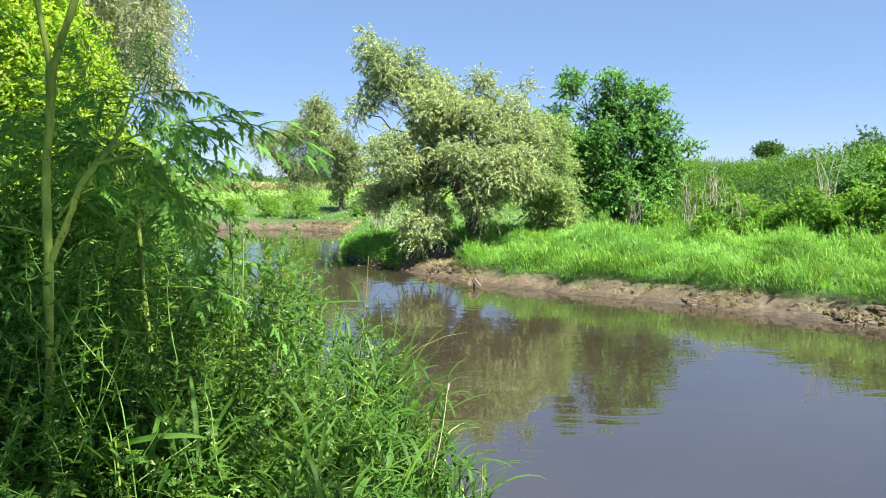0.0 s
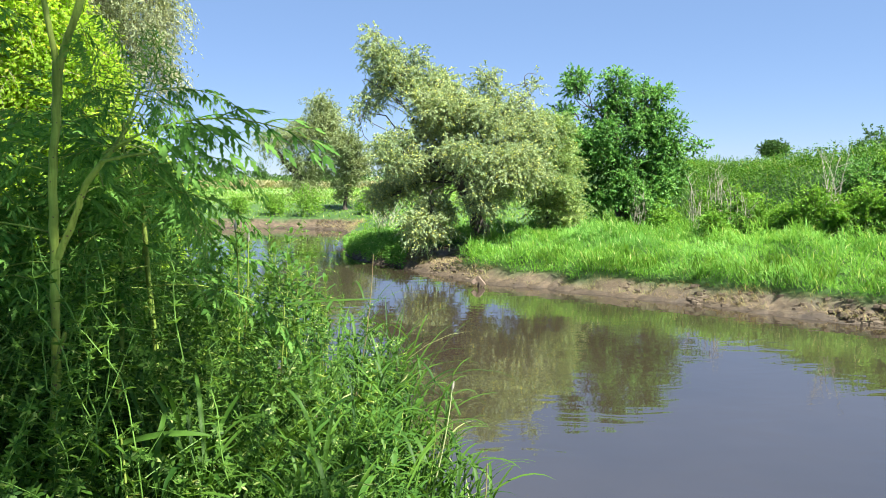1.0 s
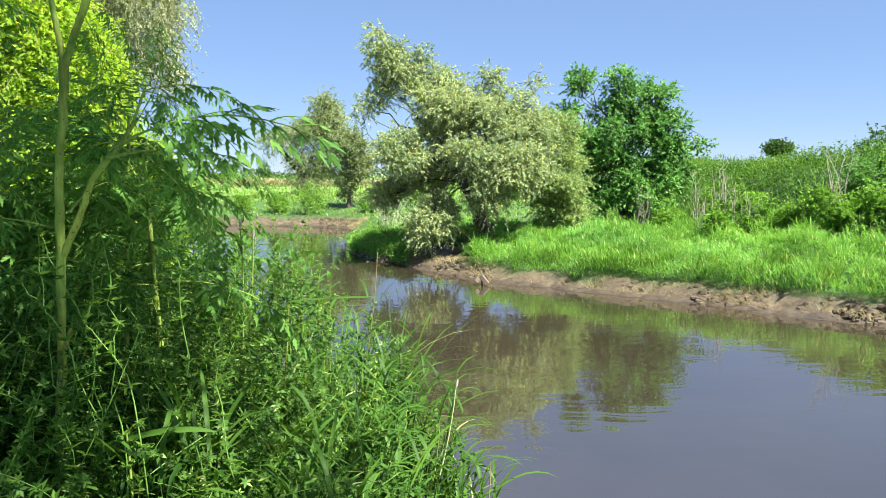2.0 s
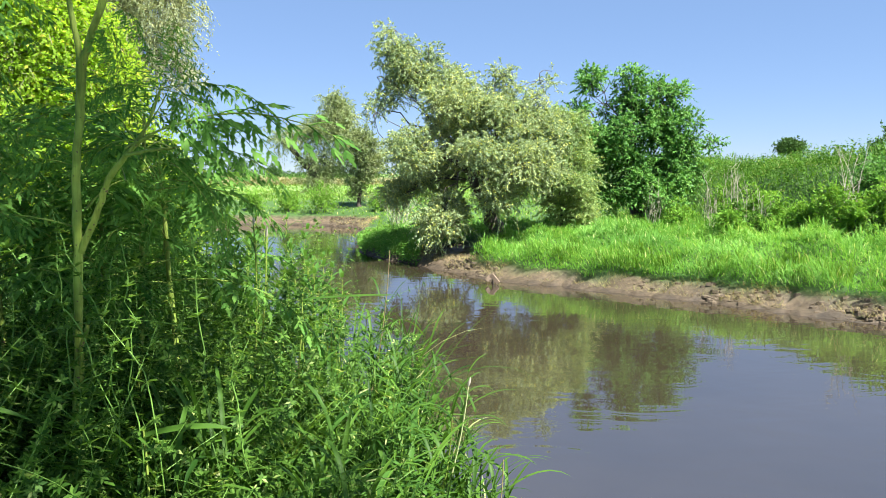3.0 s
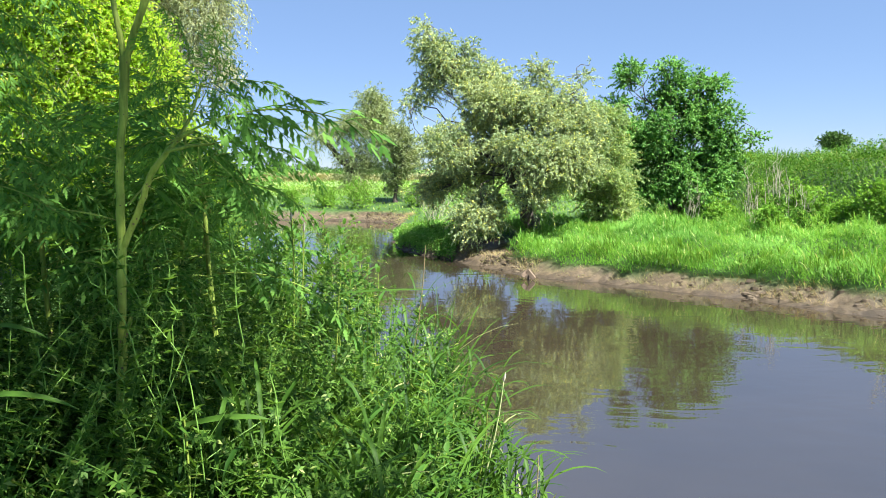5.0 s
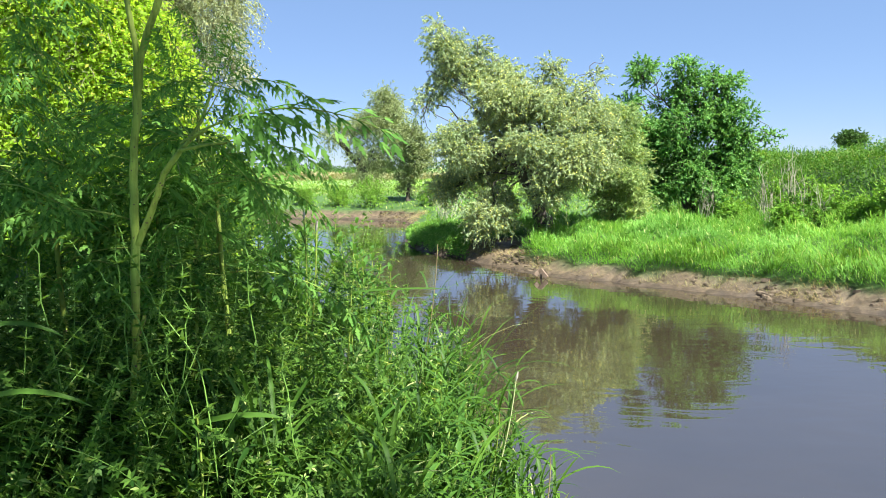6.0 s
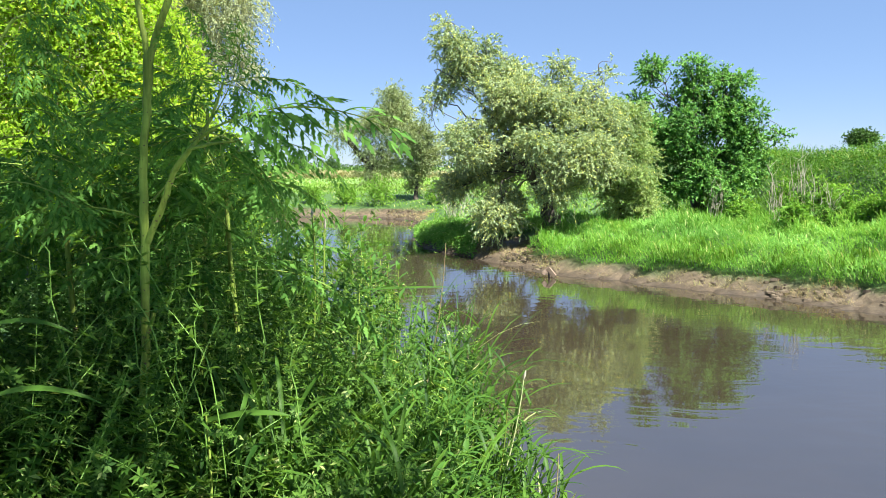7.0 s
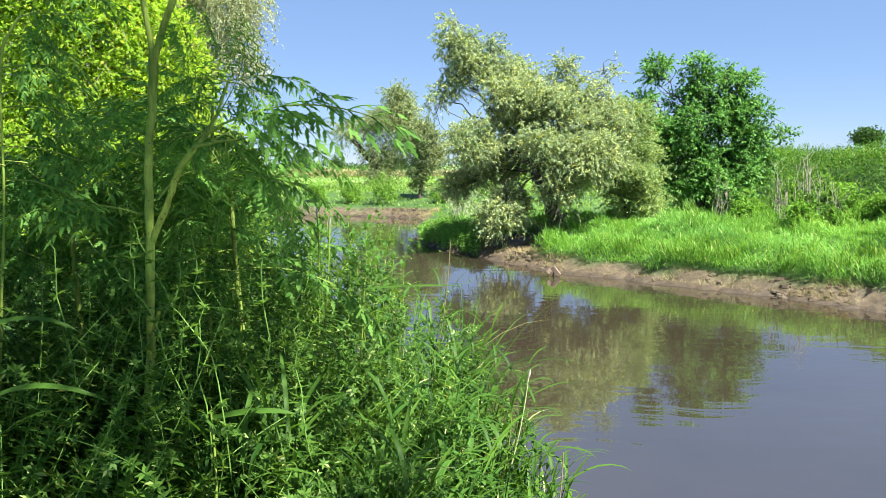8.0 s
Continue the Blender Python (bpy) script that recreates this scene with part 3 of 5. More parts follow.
# unseen tree, added as shade caster: boughs over the camera's bank, outside the view
tree("unseen_shade_tree", "unseen leafy tree added so that its boughs shade the near bank", "tree", at_ground(-0.55, -4.9),
     [(0, 0, 0), (0, 0.2, 2.0), (0.1, 0.7, 3.6), (0.3, 1.3, 5.0)], 0.22,
     [(2.6, 5.4, 4.6, 0.45, 0.6, 0.35, 0.6), (0.47, 5.12, 4.6, 0.6, 0.8, 0.4, 1), (1.27, 5.22, 4.6, 0.5, 0.7, 0.4, 1), (1.72, 5.92, 4.6, 0.4, 0.7, 0.35, 1), (0.87, 6.22, 4.7, 0.8, 0.8, 0.4, 1), (-0.03, 6.22, 4.7, 0.8, 0.9, 0.45, 1), (1.37, 7.02, 4.6, 0.45, 0.6, 0.35, 1), (0.27, 7.52, 4.6, 0.8, 0.8, 0.4, 1),
      (-0.93, 5.42, 4.7, 0.8, 1, 0.5, 1), (-0.93, 7.32, 4.7, 0.8, 0.9, 0.4, 1), (0.2, 3.4, 5.2, 1.6, 1.3, 0.8, 0.4), (-0.4, 1, 5.6, 1.8, 1.6, 1, 0.3)],
     TREE_LEAF, twigs=1500, per_twig=14, twig_len=0.35, droop=0.15, leaf_len=0.1, leaf_wid=0.06, up=0.0, gap=0.3, gap_scale=1.5, seed=31, limb_from=0.6, clumps=210, clump_size=0.3, clump_flat=0.7, shell=0.5)


# ---------------------------------------------------------------- far distance
def far_tree(at, h, w, seed, mat=None, label="small dark green tree on the horizon"):
    """A small tree far off."""
    tree("distant_tree", label, "tree", at, [(0, 0, 0), (0, 0, h * 0.25), (0, 0, h * 0.5)], h * 0.03,
         [(0, 0, h * 0.62, w * 0.5, w * 0.5, h * 0.36), (w * 0.2, 0, h * 0.4, w * 0.4, w * 0.4, h * 0.24), (-w * 0.22, 0, h * 0.5, w * 0.35, w * 0.35, h * 0.25)],
         mat or FAR_LEAF, twigs=500, per_twig=9, twig_len=h * 0.11, droop=0.15, leaf_len=h * 0.05, leaf_wid=h * 0.028, gap=0.42, gap_scale=8 / h, group="trees on the horizon", seed=seed, branches=3)


for i, (fx, fy, fh, fw) in enumerate([(-43, 150, 4.6, 3.4), (-34, 142, 3.6, 2.4), (-54, 150, 3.5, 4.5), (-62, 165, 5, 6)]):
    far_tree((fx, fy, height(fx, fy)), fh, fw, 40 + i)
tree("distant_tree", "small round dark green tree behind the embankment", "tree", (12.75, 30, height(12.75, 30) + 0.14), [(0, 0, -0.2), (0, 0, 0.3), (0, 0, 0.6)], 0.05,
     [(0, 0, 0.72, 0.5, 0.45, 0.27, 1), (0.25, 0, 0.62, 0.32, 0.3, 0.2, 1), (-0.25, 0, 0.6, 0.3, 0.3, 0.18, 1)], FAR_LEAF, twigs=900, per_twig=10, twig_len=0.1, droop=0.1, leaf_len=0.07, leaf_wid=0.04, gap=0.1, group="trees on the horizon", seed=50, branches=4)
far_tree((12.2, 22, height(12.2, 22) - 0.1), 1.35, 0.95, 51, FAR_LEAF, "grey-green bush on top of the embankment")


def hedge(name, label, x0, x1, y, lo, hi, n, mat, size, seed, thick=3.0):
    rng = np.random.default_rng(seed)
    x = rng.uniform(x0, x1, n)
    z0 = land(x, np.full(n, y))[0]
    top = lo + (hi - lo) * flat_noise(x, np.zeros(n), 0.14, seed, 3) ** 1.3
    pos = np.stack([x, y + rng.uniform(-thick / 2, thick / 2, n), z0 + top * rng.random(n) ** 0.7], -1)
    g = Geo()
    leaves(g, pos, unit(rng.normal(size=(n, 3)) + np.array([0, 0, 0.5])), rng.normal(size=(n, 3)), size * rng.uniform(0.6, 1.4, n), size * 0.5)
    whole(name, g, mat, label, "hedge", kind="stuff")


hedge("distant_hedge", "line of low green scrub along the horizon", -190, 40, 170, 0.9, 3.6, 16000, FAR_LEAF, 0.5, 61)
hedge("distant_thicket", "low green thicket at the far end of the meadow", -60, -10, 95, 0.5, 1.7, 7000, HILL_LEAF, 0.3, 62)
hedge("reed_belt", "belt of dry beige reeds across the meadow", -45, -4, 78, 0.5, 1.1, 9000, REED, 0.3, 63)


# ---------------------------------------------------------------- grass and scrub
def scatter(rng, n, x0, x1, y0, y1, test):
    """Points of the land that pass a test of (x, y, z, mud, d, near, e)."""
    xs, ys = rng.uniform(x0, x1, n), rng.uniform(y0, y1, n)
    z, mud, d, near, e = land(xs, ys)
    ok = test(xs, ys, z, mud, d, near, e)
    return xs[ok], ys[ok], z[ok], d[ok]


def meadow(name, label, seed, n, box, test, length, width, mat, lean=(0.1, 1.0), curl=(0.8, 2.2), segs=3, clump=0.8, drift=math.pi, lift=0.0, keep=0.6):
    """A stand of grass in mounds. lift: height of the mounds over which its leaves start."""
    rng = np.random.default_rng(seed)
    x, y, z, d = scatter(rng, n, *box, test)
    m = len(x)
    mound = np.clip(flat_noise(x, y, clump, seed, 2) * 1.9 - 0.45, 0.08, 1.1) * (0.55 + 0.8 * flat_noise(x, y, clump * 3.1, seed + 2, 2))
    start = lift * mound * rng.random(m) ** keep * step(d / 0.5 - 0.4)
    ln = length * (0.5 + 0.8 * mound) * rng.uniform(0.55, 1.2, m)
    swirl = flat_noise(x, y, clump * 0.8, seed + 7, 2) * 4 * math.pi
    head = np.where(rng.random(m) < 0.55, rng.uniform(0, 6.283, m), drift + 0.5 * (swirl - 6.28) + rng.normal(0, 0.5, m))
    g = Geo()
    blades(g, np.stack([x, y, z + start - 0.02], -1), head, ln, width * rng.uniform(0.6, 1.3, m), rng.uniform(*lean, m), rng.uniform(*curl, m), segs)
    return whole(name, g, mat, label, "grass", kind="stuff")


near_view = lambda x, y: (x > -0.62 * y - 3) & (x < 0.7 * y + 2)
meadow("meadow_grass", "tall lush bright green grass on the far bank", 71, 210000, (-4.0, 9, 9.8, 21), lambda x, y, z, mud, d, near, e: (~near) & (d > 0.24) & (mud < 0.5) & (e < 0.6) & near_view(x, y) & ~((x > -0.95) & (x < 0.5) & (y > 15.9) & (y < 18.2)),
       0.15, 0.017, MEADOW, (0.3, 1.4), (0.6, 1.9), segs=2, clump=1.7, lift=0.46)
meadow("back_meadow_grass", "green meadow grass behind the willow", 72, 46000, (-20, 6, 21, 52), lambda x, y, z, mud, d, near, e: (~near) & (d > 0.5) & (mud < 0.5) & (e < 1) & near_view(x, y),
       0.15, 0.045, FIELD_GRASS, (0.3, 1.3), (0.4, 1.4), segs=2, clump=0.6, lift=0.28)
meadow("far_meadow_grass", "sunlit grass of the flat far meadow", 73, 18000, (-60, 12, 50, 110), lambda x, y, z, mud, d, near, e: near_view(x, y) & (e < 1), 0.28, 0.14, FIELD_GRASS, (0.3, 1.3), (0.4, 1.4), segs=2, clump=0.15, lift=0.2)
meadow("embankment_grass", "rough green grass and weeds on the embankment slope", 74, 105000, (4.5, 18, 7, 34), lambda x, y, z, mud, d, near, e: (e > 0.1) & (e < 5.5) & near_view(x, y),
       0.2, 0.022, HILL_LEAF, (0.2, 1.2), (0.5, 1.8), segs=2, clump=1.3, lift=0.4)
meadow("bank_edge_straw", "dry straw and dead grass at the edge of the mud", 75, 300000, (-5, 10, 8.5, 31), lambda x, y, z, mud, d, near, e: (~near) & (mud > 0.02) & (d > 0.16) & (d < 0.95) & (flat_noise(x, y, 1.6, 3) > 0.4) & near_view(x, y),
       0.15, 0.007, STRAW, (0.5, 1.5), (0.2, 1.0), 2, 1.5)


def scrub(name, label, seed, n, box, test, mat, h=0.5, leaf=0.06):
    """Low leafy weeds: short upright shoots with leaves."""
    rng = np.random.default_rng(seed)
    x, y, z, d = scatter(rng, n, *box, test)
    m, per = len(x), 14
    tall = h * (0.4 + 1.2 * flat_noise(x, y, 0.7, seed)) * rng.uniform(0.5, 1.2, m)
    t = rng.random((m, per)) ** 0.7
    lean = rng.normal(0, 0.18, (m, 2))
    pos = np.stack([x[:, None] + lean[:, :1] * t * tall[:, None], y[:, None] + lean[:, 1:] * t * tall[:, None], z[:, None] + t * tall[:, None]], -1).reshape(-1, 3)
    k = m * per
    way = rng.normal(size=(k, 3))
    way[:, 2] = way[:, 2] * 0.4 + 0.25
    g = Geo()
    leaves(g, pos, unit(way), rng.normal(size=(k, 3)) * 0.3 + np.array([0, 0, 0.0]), leaf * rng.uniform(0.6, 1.4, k), leaf * 0.5 * rng.uniform(0.7, 1.3, k))
    whole(name, g, mat, label, "weeds", kind="stuff")


def tuft(x, y, n, length, seed, heading):
    rng = np.random.default_rng(seed)
    ang, rr = rng.uniform(0, 6.283, n), 0.28 * np.sqrt(rng.random(n))
    base = np.stack([rr * np.cos(ang), rr * np.sin(ang), rng.uniform(0, 0.2, n)], -1)
    g = Geo()
    blades(g, base, heading + rng.normal(0, 0.8, n), length * rng.uniform(0.5, 1.1, n), 0.017 * rng.uniform(0.6, 1.3, n), rng.uniform(0.1, 0.7, n), rng.uniform(0.8, 2.2, n), 5)
    ob = whole("grass_tuft", g, TUFT, "dense tuft of long drooping grass above the mud", "grass", "grass tufts along the far bank")
    ob.location = (x, y, height(x, y))


rng = np.random.default_rng(70)
for i, (tx, ty) in enumerate([(2.55, 13.6), (2.9, 13.3), (1.4, 14.9), (1.9, 14.3), (3.4, 13.0), (4.0, 12.5), (4.7, 11.9), (5.1, 11.6), (5.5, 11.3), (4.4, 12.7), (6.0, 10.9), (3.1, 14.0), (5.3, 12.4), (2.2, 14.8), (6.5, 11.0), (-1.6, 19.6), (-2.2, 20.4), (-2.3, 21.6)]):
    tuft(tx + 0.15, ty + 0.2, 110, rng.uniform(0.3, 0.42), 700 + i, rng.normal(-2.2, 0.7))
meadow("near_bank_turf", "short green grass on the near bank", 76, 16000, (-7, 3, -7, 7), lambda x, y, z, mud, d, near, e: near & (mud < 0.5) & (d > 0.3), 0.16, 0.008, NEAR_GRASS, segs=2, clump=1.0)


scrub("embankment_weeds", "leafy green weeds covering the embankment", 81, 17000, (4.5, 18, 7, 34), lambda x, y, z, mud, d, near, e: (e > 0.2) & (e < 5) & near_view(x, y) & (flat_noise(x, y, 0.5, 8) > 0.42), HILL_LEAF, 0.4, 0.055)
scrub("bank_weeds", "bright leafy weeds beside the willow at the water's edge", 82, 3200, (-3.2, -0.9, 16.5, 22.5), lambda x, y, z, mud, d, near, e: (~near) & (d > 0.02) & (d < 1.4), MEADOW, 0.24, 0.05)


def leafy_sapling(at, h, mat, label, seed, w=0.35):
    tree("sapling", label, "sapling", at, [(0, 0, 0), (0.02, 0, h * 0.4), (0, 0.02, h * 0.85)], 0.014,
         [(0, 0, h * 0.75, w * 0.5, w * 0.5, h * 0.28, 1), (0.05, 0, h * 0.4, w * 0.85, w * 0.8, h * 0.34, 1)], mat, twigs=320, per_twig=8, twig_len=0.14, droop=0.1, leaf_len=0.065, leaf_wid=0.036,
         gap=0.2, group="saplings on the embankment", seed=seed, branches=4, clumps=22, clump_size=0.13, shell=0.5, up=0.3)


SAPLINGS = [(5.45, 15.5, 0.55), (6.4, 17.0, 1.2), (7.15, 15.0, 1.15), (7.4, 14.5, 0.95), (6.0, 17.6, 1.0), (7.9, 14.3, 1.0), (6.7, 16.2, 0.85), (8.3, 14.0, 0.7), (5.9, 16.6, 0.8), (6.9, 15.5, 0.8), (7.6, 14.9, 0.65), (5.2, 18.2, 0.75),
            (5.1, 17.4, 0.6), (8.8, 14.6, 0.55), (6.2, 16.0, 0.6), (9.0, 15.6, 0.5), (7.9, 15.8, 0.5), (6.9, 17.4, 0.6)]
for i, (sx, sy, sh) in enumerate(SAPLINGS):
    dark = i in (8, 14)
    leafy_sapling(at_ground(sx, sy), sh, HILL_LEAF if dark else SAPLING_LEAF, "dark green shrub on the embankment slope" if dark else "young bright green shrub at the foot of the embankment", 90 + i)
tree("thorn_bush", "dark tangled bush on the embankment slope", "bush", at_ground(8.45, 15.5), [(0, 0, 0), (0, 0, 0.3), (0.05, 0, 0.6)], 0.04,
     [(0, 0, 0.35, 0.4, 0.4, 0.25), (-0.2, -0.1, 0.3, 0.35, 0.3, 0.22)], TREE_LEAF, twigs=420, per_twig=11, twig_len=0.3, droop=0.1, leaf_len=0.06, leaf_wid=0.035, seed=120)


def dead_stalks(at, h, n, label, seed, spread_out=0.35):
    """A clump of bare grey stalks with side twigs."""
    rng = np.random.default_rng(seed)
    root = thing("dead_stalk_clump", at, label, "dead weeds", "dead stalks on the embankment")
    for i in range(n):
        g = Geo()
        a = np.array([*rng.normal(0, 0.08, 2), 0])
        b = a + np.array([*rng.normal(0, spread_out * h * 0.5, 2), h * rng.uniform(0.6, 1.05)])
        line = bow(a, b, rng.normal(0, 0.07, 3), 6, 0.015, rng)
        tube(g, line, np.linspace(0.008, 0.004, 6), 4)
        for j in range(7):
            p = line[rng.integers(2, 6)]
            tube(g, bow(p, p + np.array([*rng.normal(0, 0.1, 2), rng.uniform(0.08, 0.25)]), (0, 0, 0), 3), (0.0045, 0.004, 0.0025), 3)
        part("stalk", g, DEAD, root)


for i, (sx, sy, sh, sn) in enumerate([(5.6, 17.3, 1.35, 8), (6.0, 16.8, 1.55, 11), (4.9, 19.4, 1.05, 8), (7.45, 14.9, 1.75, 8), (6.4, 16.2, 1.0, 6)]):
    dead_stalks(at_ground(sx, sy), sh, sn, "clump of bare grey dead weed stalks", 130 + i, 0.15)
dead_stalks(at_ground(-1.9, 24.5), 1.0, 14, "brown dead brush behind the willow", 140, 0.9)


# ---------------------------------------------------------------- mud bank details
def board(geo, a, b, w, th, rng):
    """A squared timber with worn edges from a to b."""
    a, b = np.asarray(a, float), np.asarray(b, float)
    x = unit(b - a)
    y = unit(np.cross(x, [0.2, 0.9, 0.1]))
    z = np.cross(x, y)
    c = 0.2
    ring = [(-1, -1 + c), (-1 + c, -1), (1 - c, -1), (1, -1 + c), (1, 1 - c), (1 - c, 1), (-1 + c, 1), (-1, 1 - c)]
    v = []
    for t in np.linspace(0, 1, 5):
        for p, q in ring:
            v.append(a + (b - a) * t + y * p * w / 2 * rng.uniform(0.95, 1.05) + z * q * th / 2 * rng.uniform(0.92, 1.06))
    f = [[i * 8 + k, i * 8 + (k + 1) % 8, (i + 1) * 8 + (k + 1) % 8, (i + 1) * 8 + k] for i in range(4) for k in range(8)]
    geo.add(v, f)
    geo.add(v[:8], [[0, 1, 2, 3], [0, 3, 4, 7], [4, 5, 6, 7]])
    geo.add(v[-8:], [[3, 2, 1, 0], [7, 4, 3, 0], [7, 6, 5, 4]])


rng = np.random.default_rng(5)
drift = thing("driftwood", (0.6, 13.8, -0.06), "broken pale timber angle stuck in the mud at the water's edge", "driftwood")
for a, b in (((-0.1, 0, 0.13), (0.0, 0.02, 0.23)), ((-0.01, 0.0, 0.235), (0.11, -0.03, 0.09))):
    g = Geo()
    board(g, a, b, 0.075, 0.06, rng)
    part("timber", g, WOOD, drift, smooth=False)
g = Geo()
tube(g, bow((0.0, 0.06, -0.1), (0.02, 0.06, 0.19), (0, 0, 0), 4), (0.025, 0.025, 0.022, 0.02), 7)
part("stake", g, BARK, drift)


def clods():
    """Cracked lumps of drying mud."""
    rng = np.random.default_rng(6)
    x, y, z, d = scatter(rng, 40000, -5, 10, 8.5, 31, lambda x, y, z, mud, d, near, e: (~near) & (mud > 0.6) & (d > 0.05) & near_view(x, y) & (flat_noise(x, y, 0.9, 17) > 0.46))
    g = Geo()
    m = len(x)
    size = 0.012 + 0.05 * rng.random(m) ** 2
    sides = 6
    a = np.linspace(0, 2 * np.pi, sides, endpoint=False)[None] + rng.uniform(0, 1, (m, 1))
    r = size[:, None] * rng.uniform(0.7, 1.25, (m, sides))
    low = np.stack([x[:, None] + r * np.cos(a) * 1.5, y[:, None] + r * np.sin(a), np.broadcast_to(z[:, None] - 0.03, a.shape)], -1)
    hi = np.stack([x[:, None] + r * np.cos(a) * 1.25, y[:, None] + r * np.sin(a) * 0.8, z[:, None] + size[:, None] * rng.uniform(-0.1, 0.4, (m, sides))], -1)
    v = np.concatenate([low, hi], 1).reshape(-1, 3)
    k = np.arange(m)[:, None] * 2 * sides
    f = np.concatenate([k + np.array([[i, (i + 1) % sides, sides + (i + 1) % sides, sides + i]]) for i in range(sides)])
    tops = np.concatenate([k + np.array([[sides, sides + 1, sides + 2, sides + 3]]), k + np.array([[sides, sides + 3, sides + 4, sides + 5]])])
    g.add(v, np.concatenate([f, tops]))
    whole("mud_clods", g, MUD, "cracked lumps of drying brown mud along the waterline", "mud", kind="stuff", smooth=False)


clods()


# ---------------------------------------------------------------- near bank: tall hemlock
def pinnule(geo, base, way, nor, size):
    """Toothed leaflets: seven-cornered, with two side teeth each."""
    n = len(base)
    side = unit(np.cross(way, nor))
    s = size[:, None]
    rows = [base, base + way * s * 0.3 + side * s * 0.15, base + way * s * 0.38 + side * s * 0.06, base + way * s * 0.68 + side * s * 0.11 - nor * s * 0.05,
            base + way * s - nor * s * 0.16,
            base + way * s * 0.68 - side * s * 0.11 - nor * s * 0.05, base + way * s * 0.38 - side * s * 0.06, base + way * s * 0.3 - side * s * 0.15]
    v = np.stack(rows, 1).reshape(-1, 3)
    k = np.arange(n)[:, None] * 8
    start = geo.n
    geo.add(v, np.concatenate([k + np.array([[1, 2, 6, 7]]), k + np.array([[2, 3, 5, 6]])]))
    geo.f.append(np.concatenate([k + np.array([[0, 1, 7]]), k + np.array([[3, 4, 5]])]) + start)


def frond_meshes(count=4):
    """Feathery fern-like leaves, one metre long, along +x, blade facing up."""
    made = []
    for s in range(count):
        rng = np.random.default_rng(200 + s)
        stem, leaf = Geo(), Geo()
        t = np.linspace(0, 1, 12)
        spine = np.stack([t, 0.05 * np.sin(t * 3 + s), 0.16 * np.sin(t * 2.4) - 0.3 * t ** 2.4], -1)
        tube(stem, spine, np.linspace(0.006, 0.002, 12), 5)
        tube(leaf, spine, np.linspace(0.006, 0.0015, 12), 3)
        pairs = 8
        for i in range(pairs):
            u = 0.16 + 0.8 * (i / (pairs - 1)) ** 0.9
            p = np.array([np.interp(u, t, spine[:, c]) for c in range(3)])
            length = 0.36 * (1 - u) ** 0.75 + 0.05
            for sgn in (-1, 1):
                ang = radians(58 - 22 * u) + rng.normal(0, 0.08)
                w = np.array([math.cos(ang), sgn * math.sin(ang), rng.uniform(-0.7, 0.25)])
                end = p + w * length * rng.uniform(0.85, 1.1) - np.array([0, 0, 0.2 * length])
                line = bow(p, end, (0, 0, 0.06 * length), 6)
                tube(leaf, line, np.linspace(0.004, 0.001, 6), 3)
                m = max(3, int(length / 0.05))
                q = np.linspace(0.14, 1.0, m)
                pos = np.stack([np.interp(q, np.linspace(0, 1, 6), line[:, c]) for c in range(3)], -1)
                axis = unit(end - p)
                cross = unit(np.cross([0, 0, 1.0], axis))
                sz = length * 0.36 * (1 - 0.6 * q) + 0.035
                for sg in (-1, 1):
                    way = unit(axis * 0.75 + sg * cross * 0.75 + rng.normal(0, 0.16, (m, 3)) - np.array([0, 0, 0.15]))
                    nor = unit(np.array([0, 0, 1.0]) + rng.normal(0, 0.3, (m, 3)))
                    # every side leaf carries a few leaflets of its own
                    for b in (0.0, 0.5):
                        root = pos + way * (sz * b)[:, None]
                        for sb in ((-1, 1) if b else (0,)):
                            ww = way if sb == 0 else unit(way * 0.7 + sb * np.cross(nor, way) * 0.7)
                            pinnule(leaf, root, ww, nor, sz * (0.6 if b == 0 else 0.42))
                    pinnule(leaf, pos + way * (sz * 0.6)[:, None], way, nor, sz * 0.5)
        made.append((stem.mesh("rachis", HEMLOCK_STEM), leaf.mesh("leaf_frond", HEMLOCK_LEAF)))
    return made


def lobed(geo, base, way, nor, size):
    """Pointed leaflets with three forward teeth on each side."""
    n = len(base)
    side = unit(np.cross(way, nor))
    z = size[:, None]
    rows = []
    for along, half, drop in ((0.0, 0.03, 0), (0.27, 0.19, 0.02), (0.36, 0.09, 0.03), (0.54, 0.17, 0.06), (0.62, 0.07, 0.08), (0.77, 0.11, 0.12), (0.84, 0.04, 0.14), (1.0, 0.004, 0.2)):
        p = base + way * z * along - nor * z * drop
        rows += [p + side * z * half, p - side * z * half]
    k = np.arange(n)[:, None] * 16
    geo.add(np.stack(rows, 1).reshape(-1, 3), np.concatenate([k + np.array([[2 * i, 2 * i + 2, 2 * i + 3, 2 * i + 1]]) for i in range(7)]))


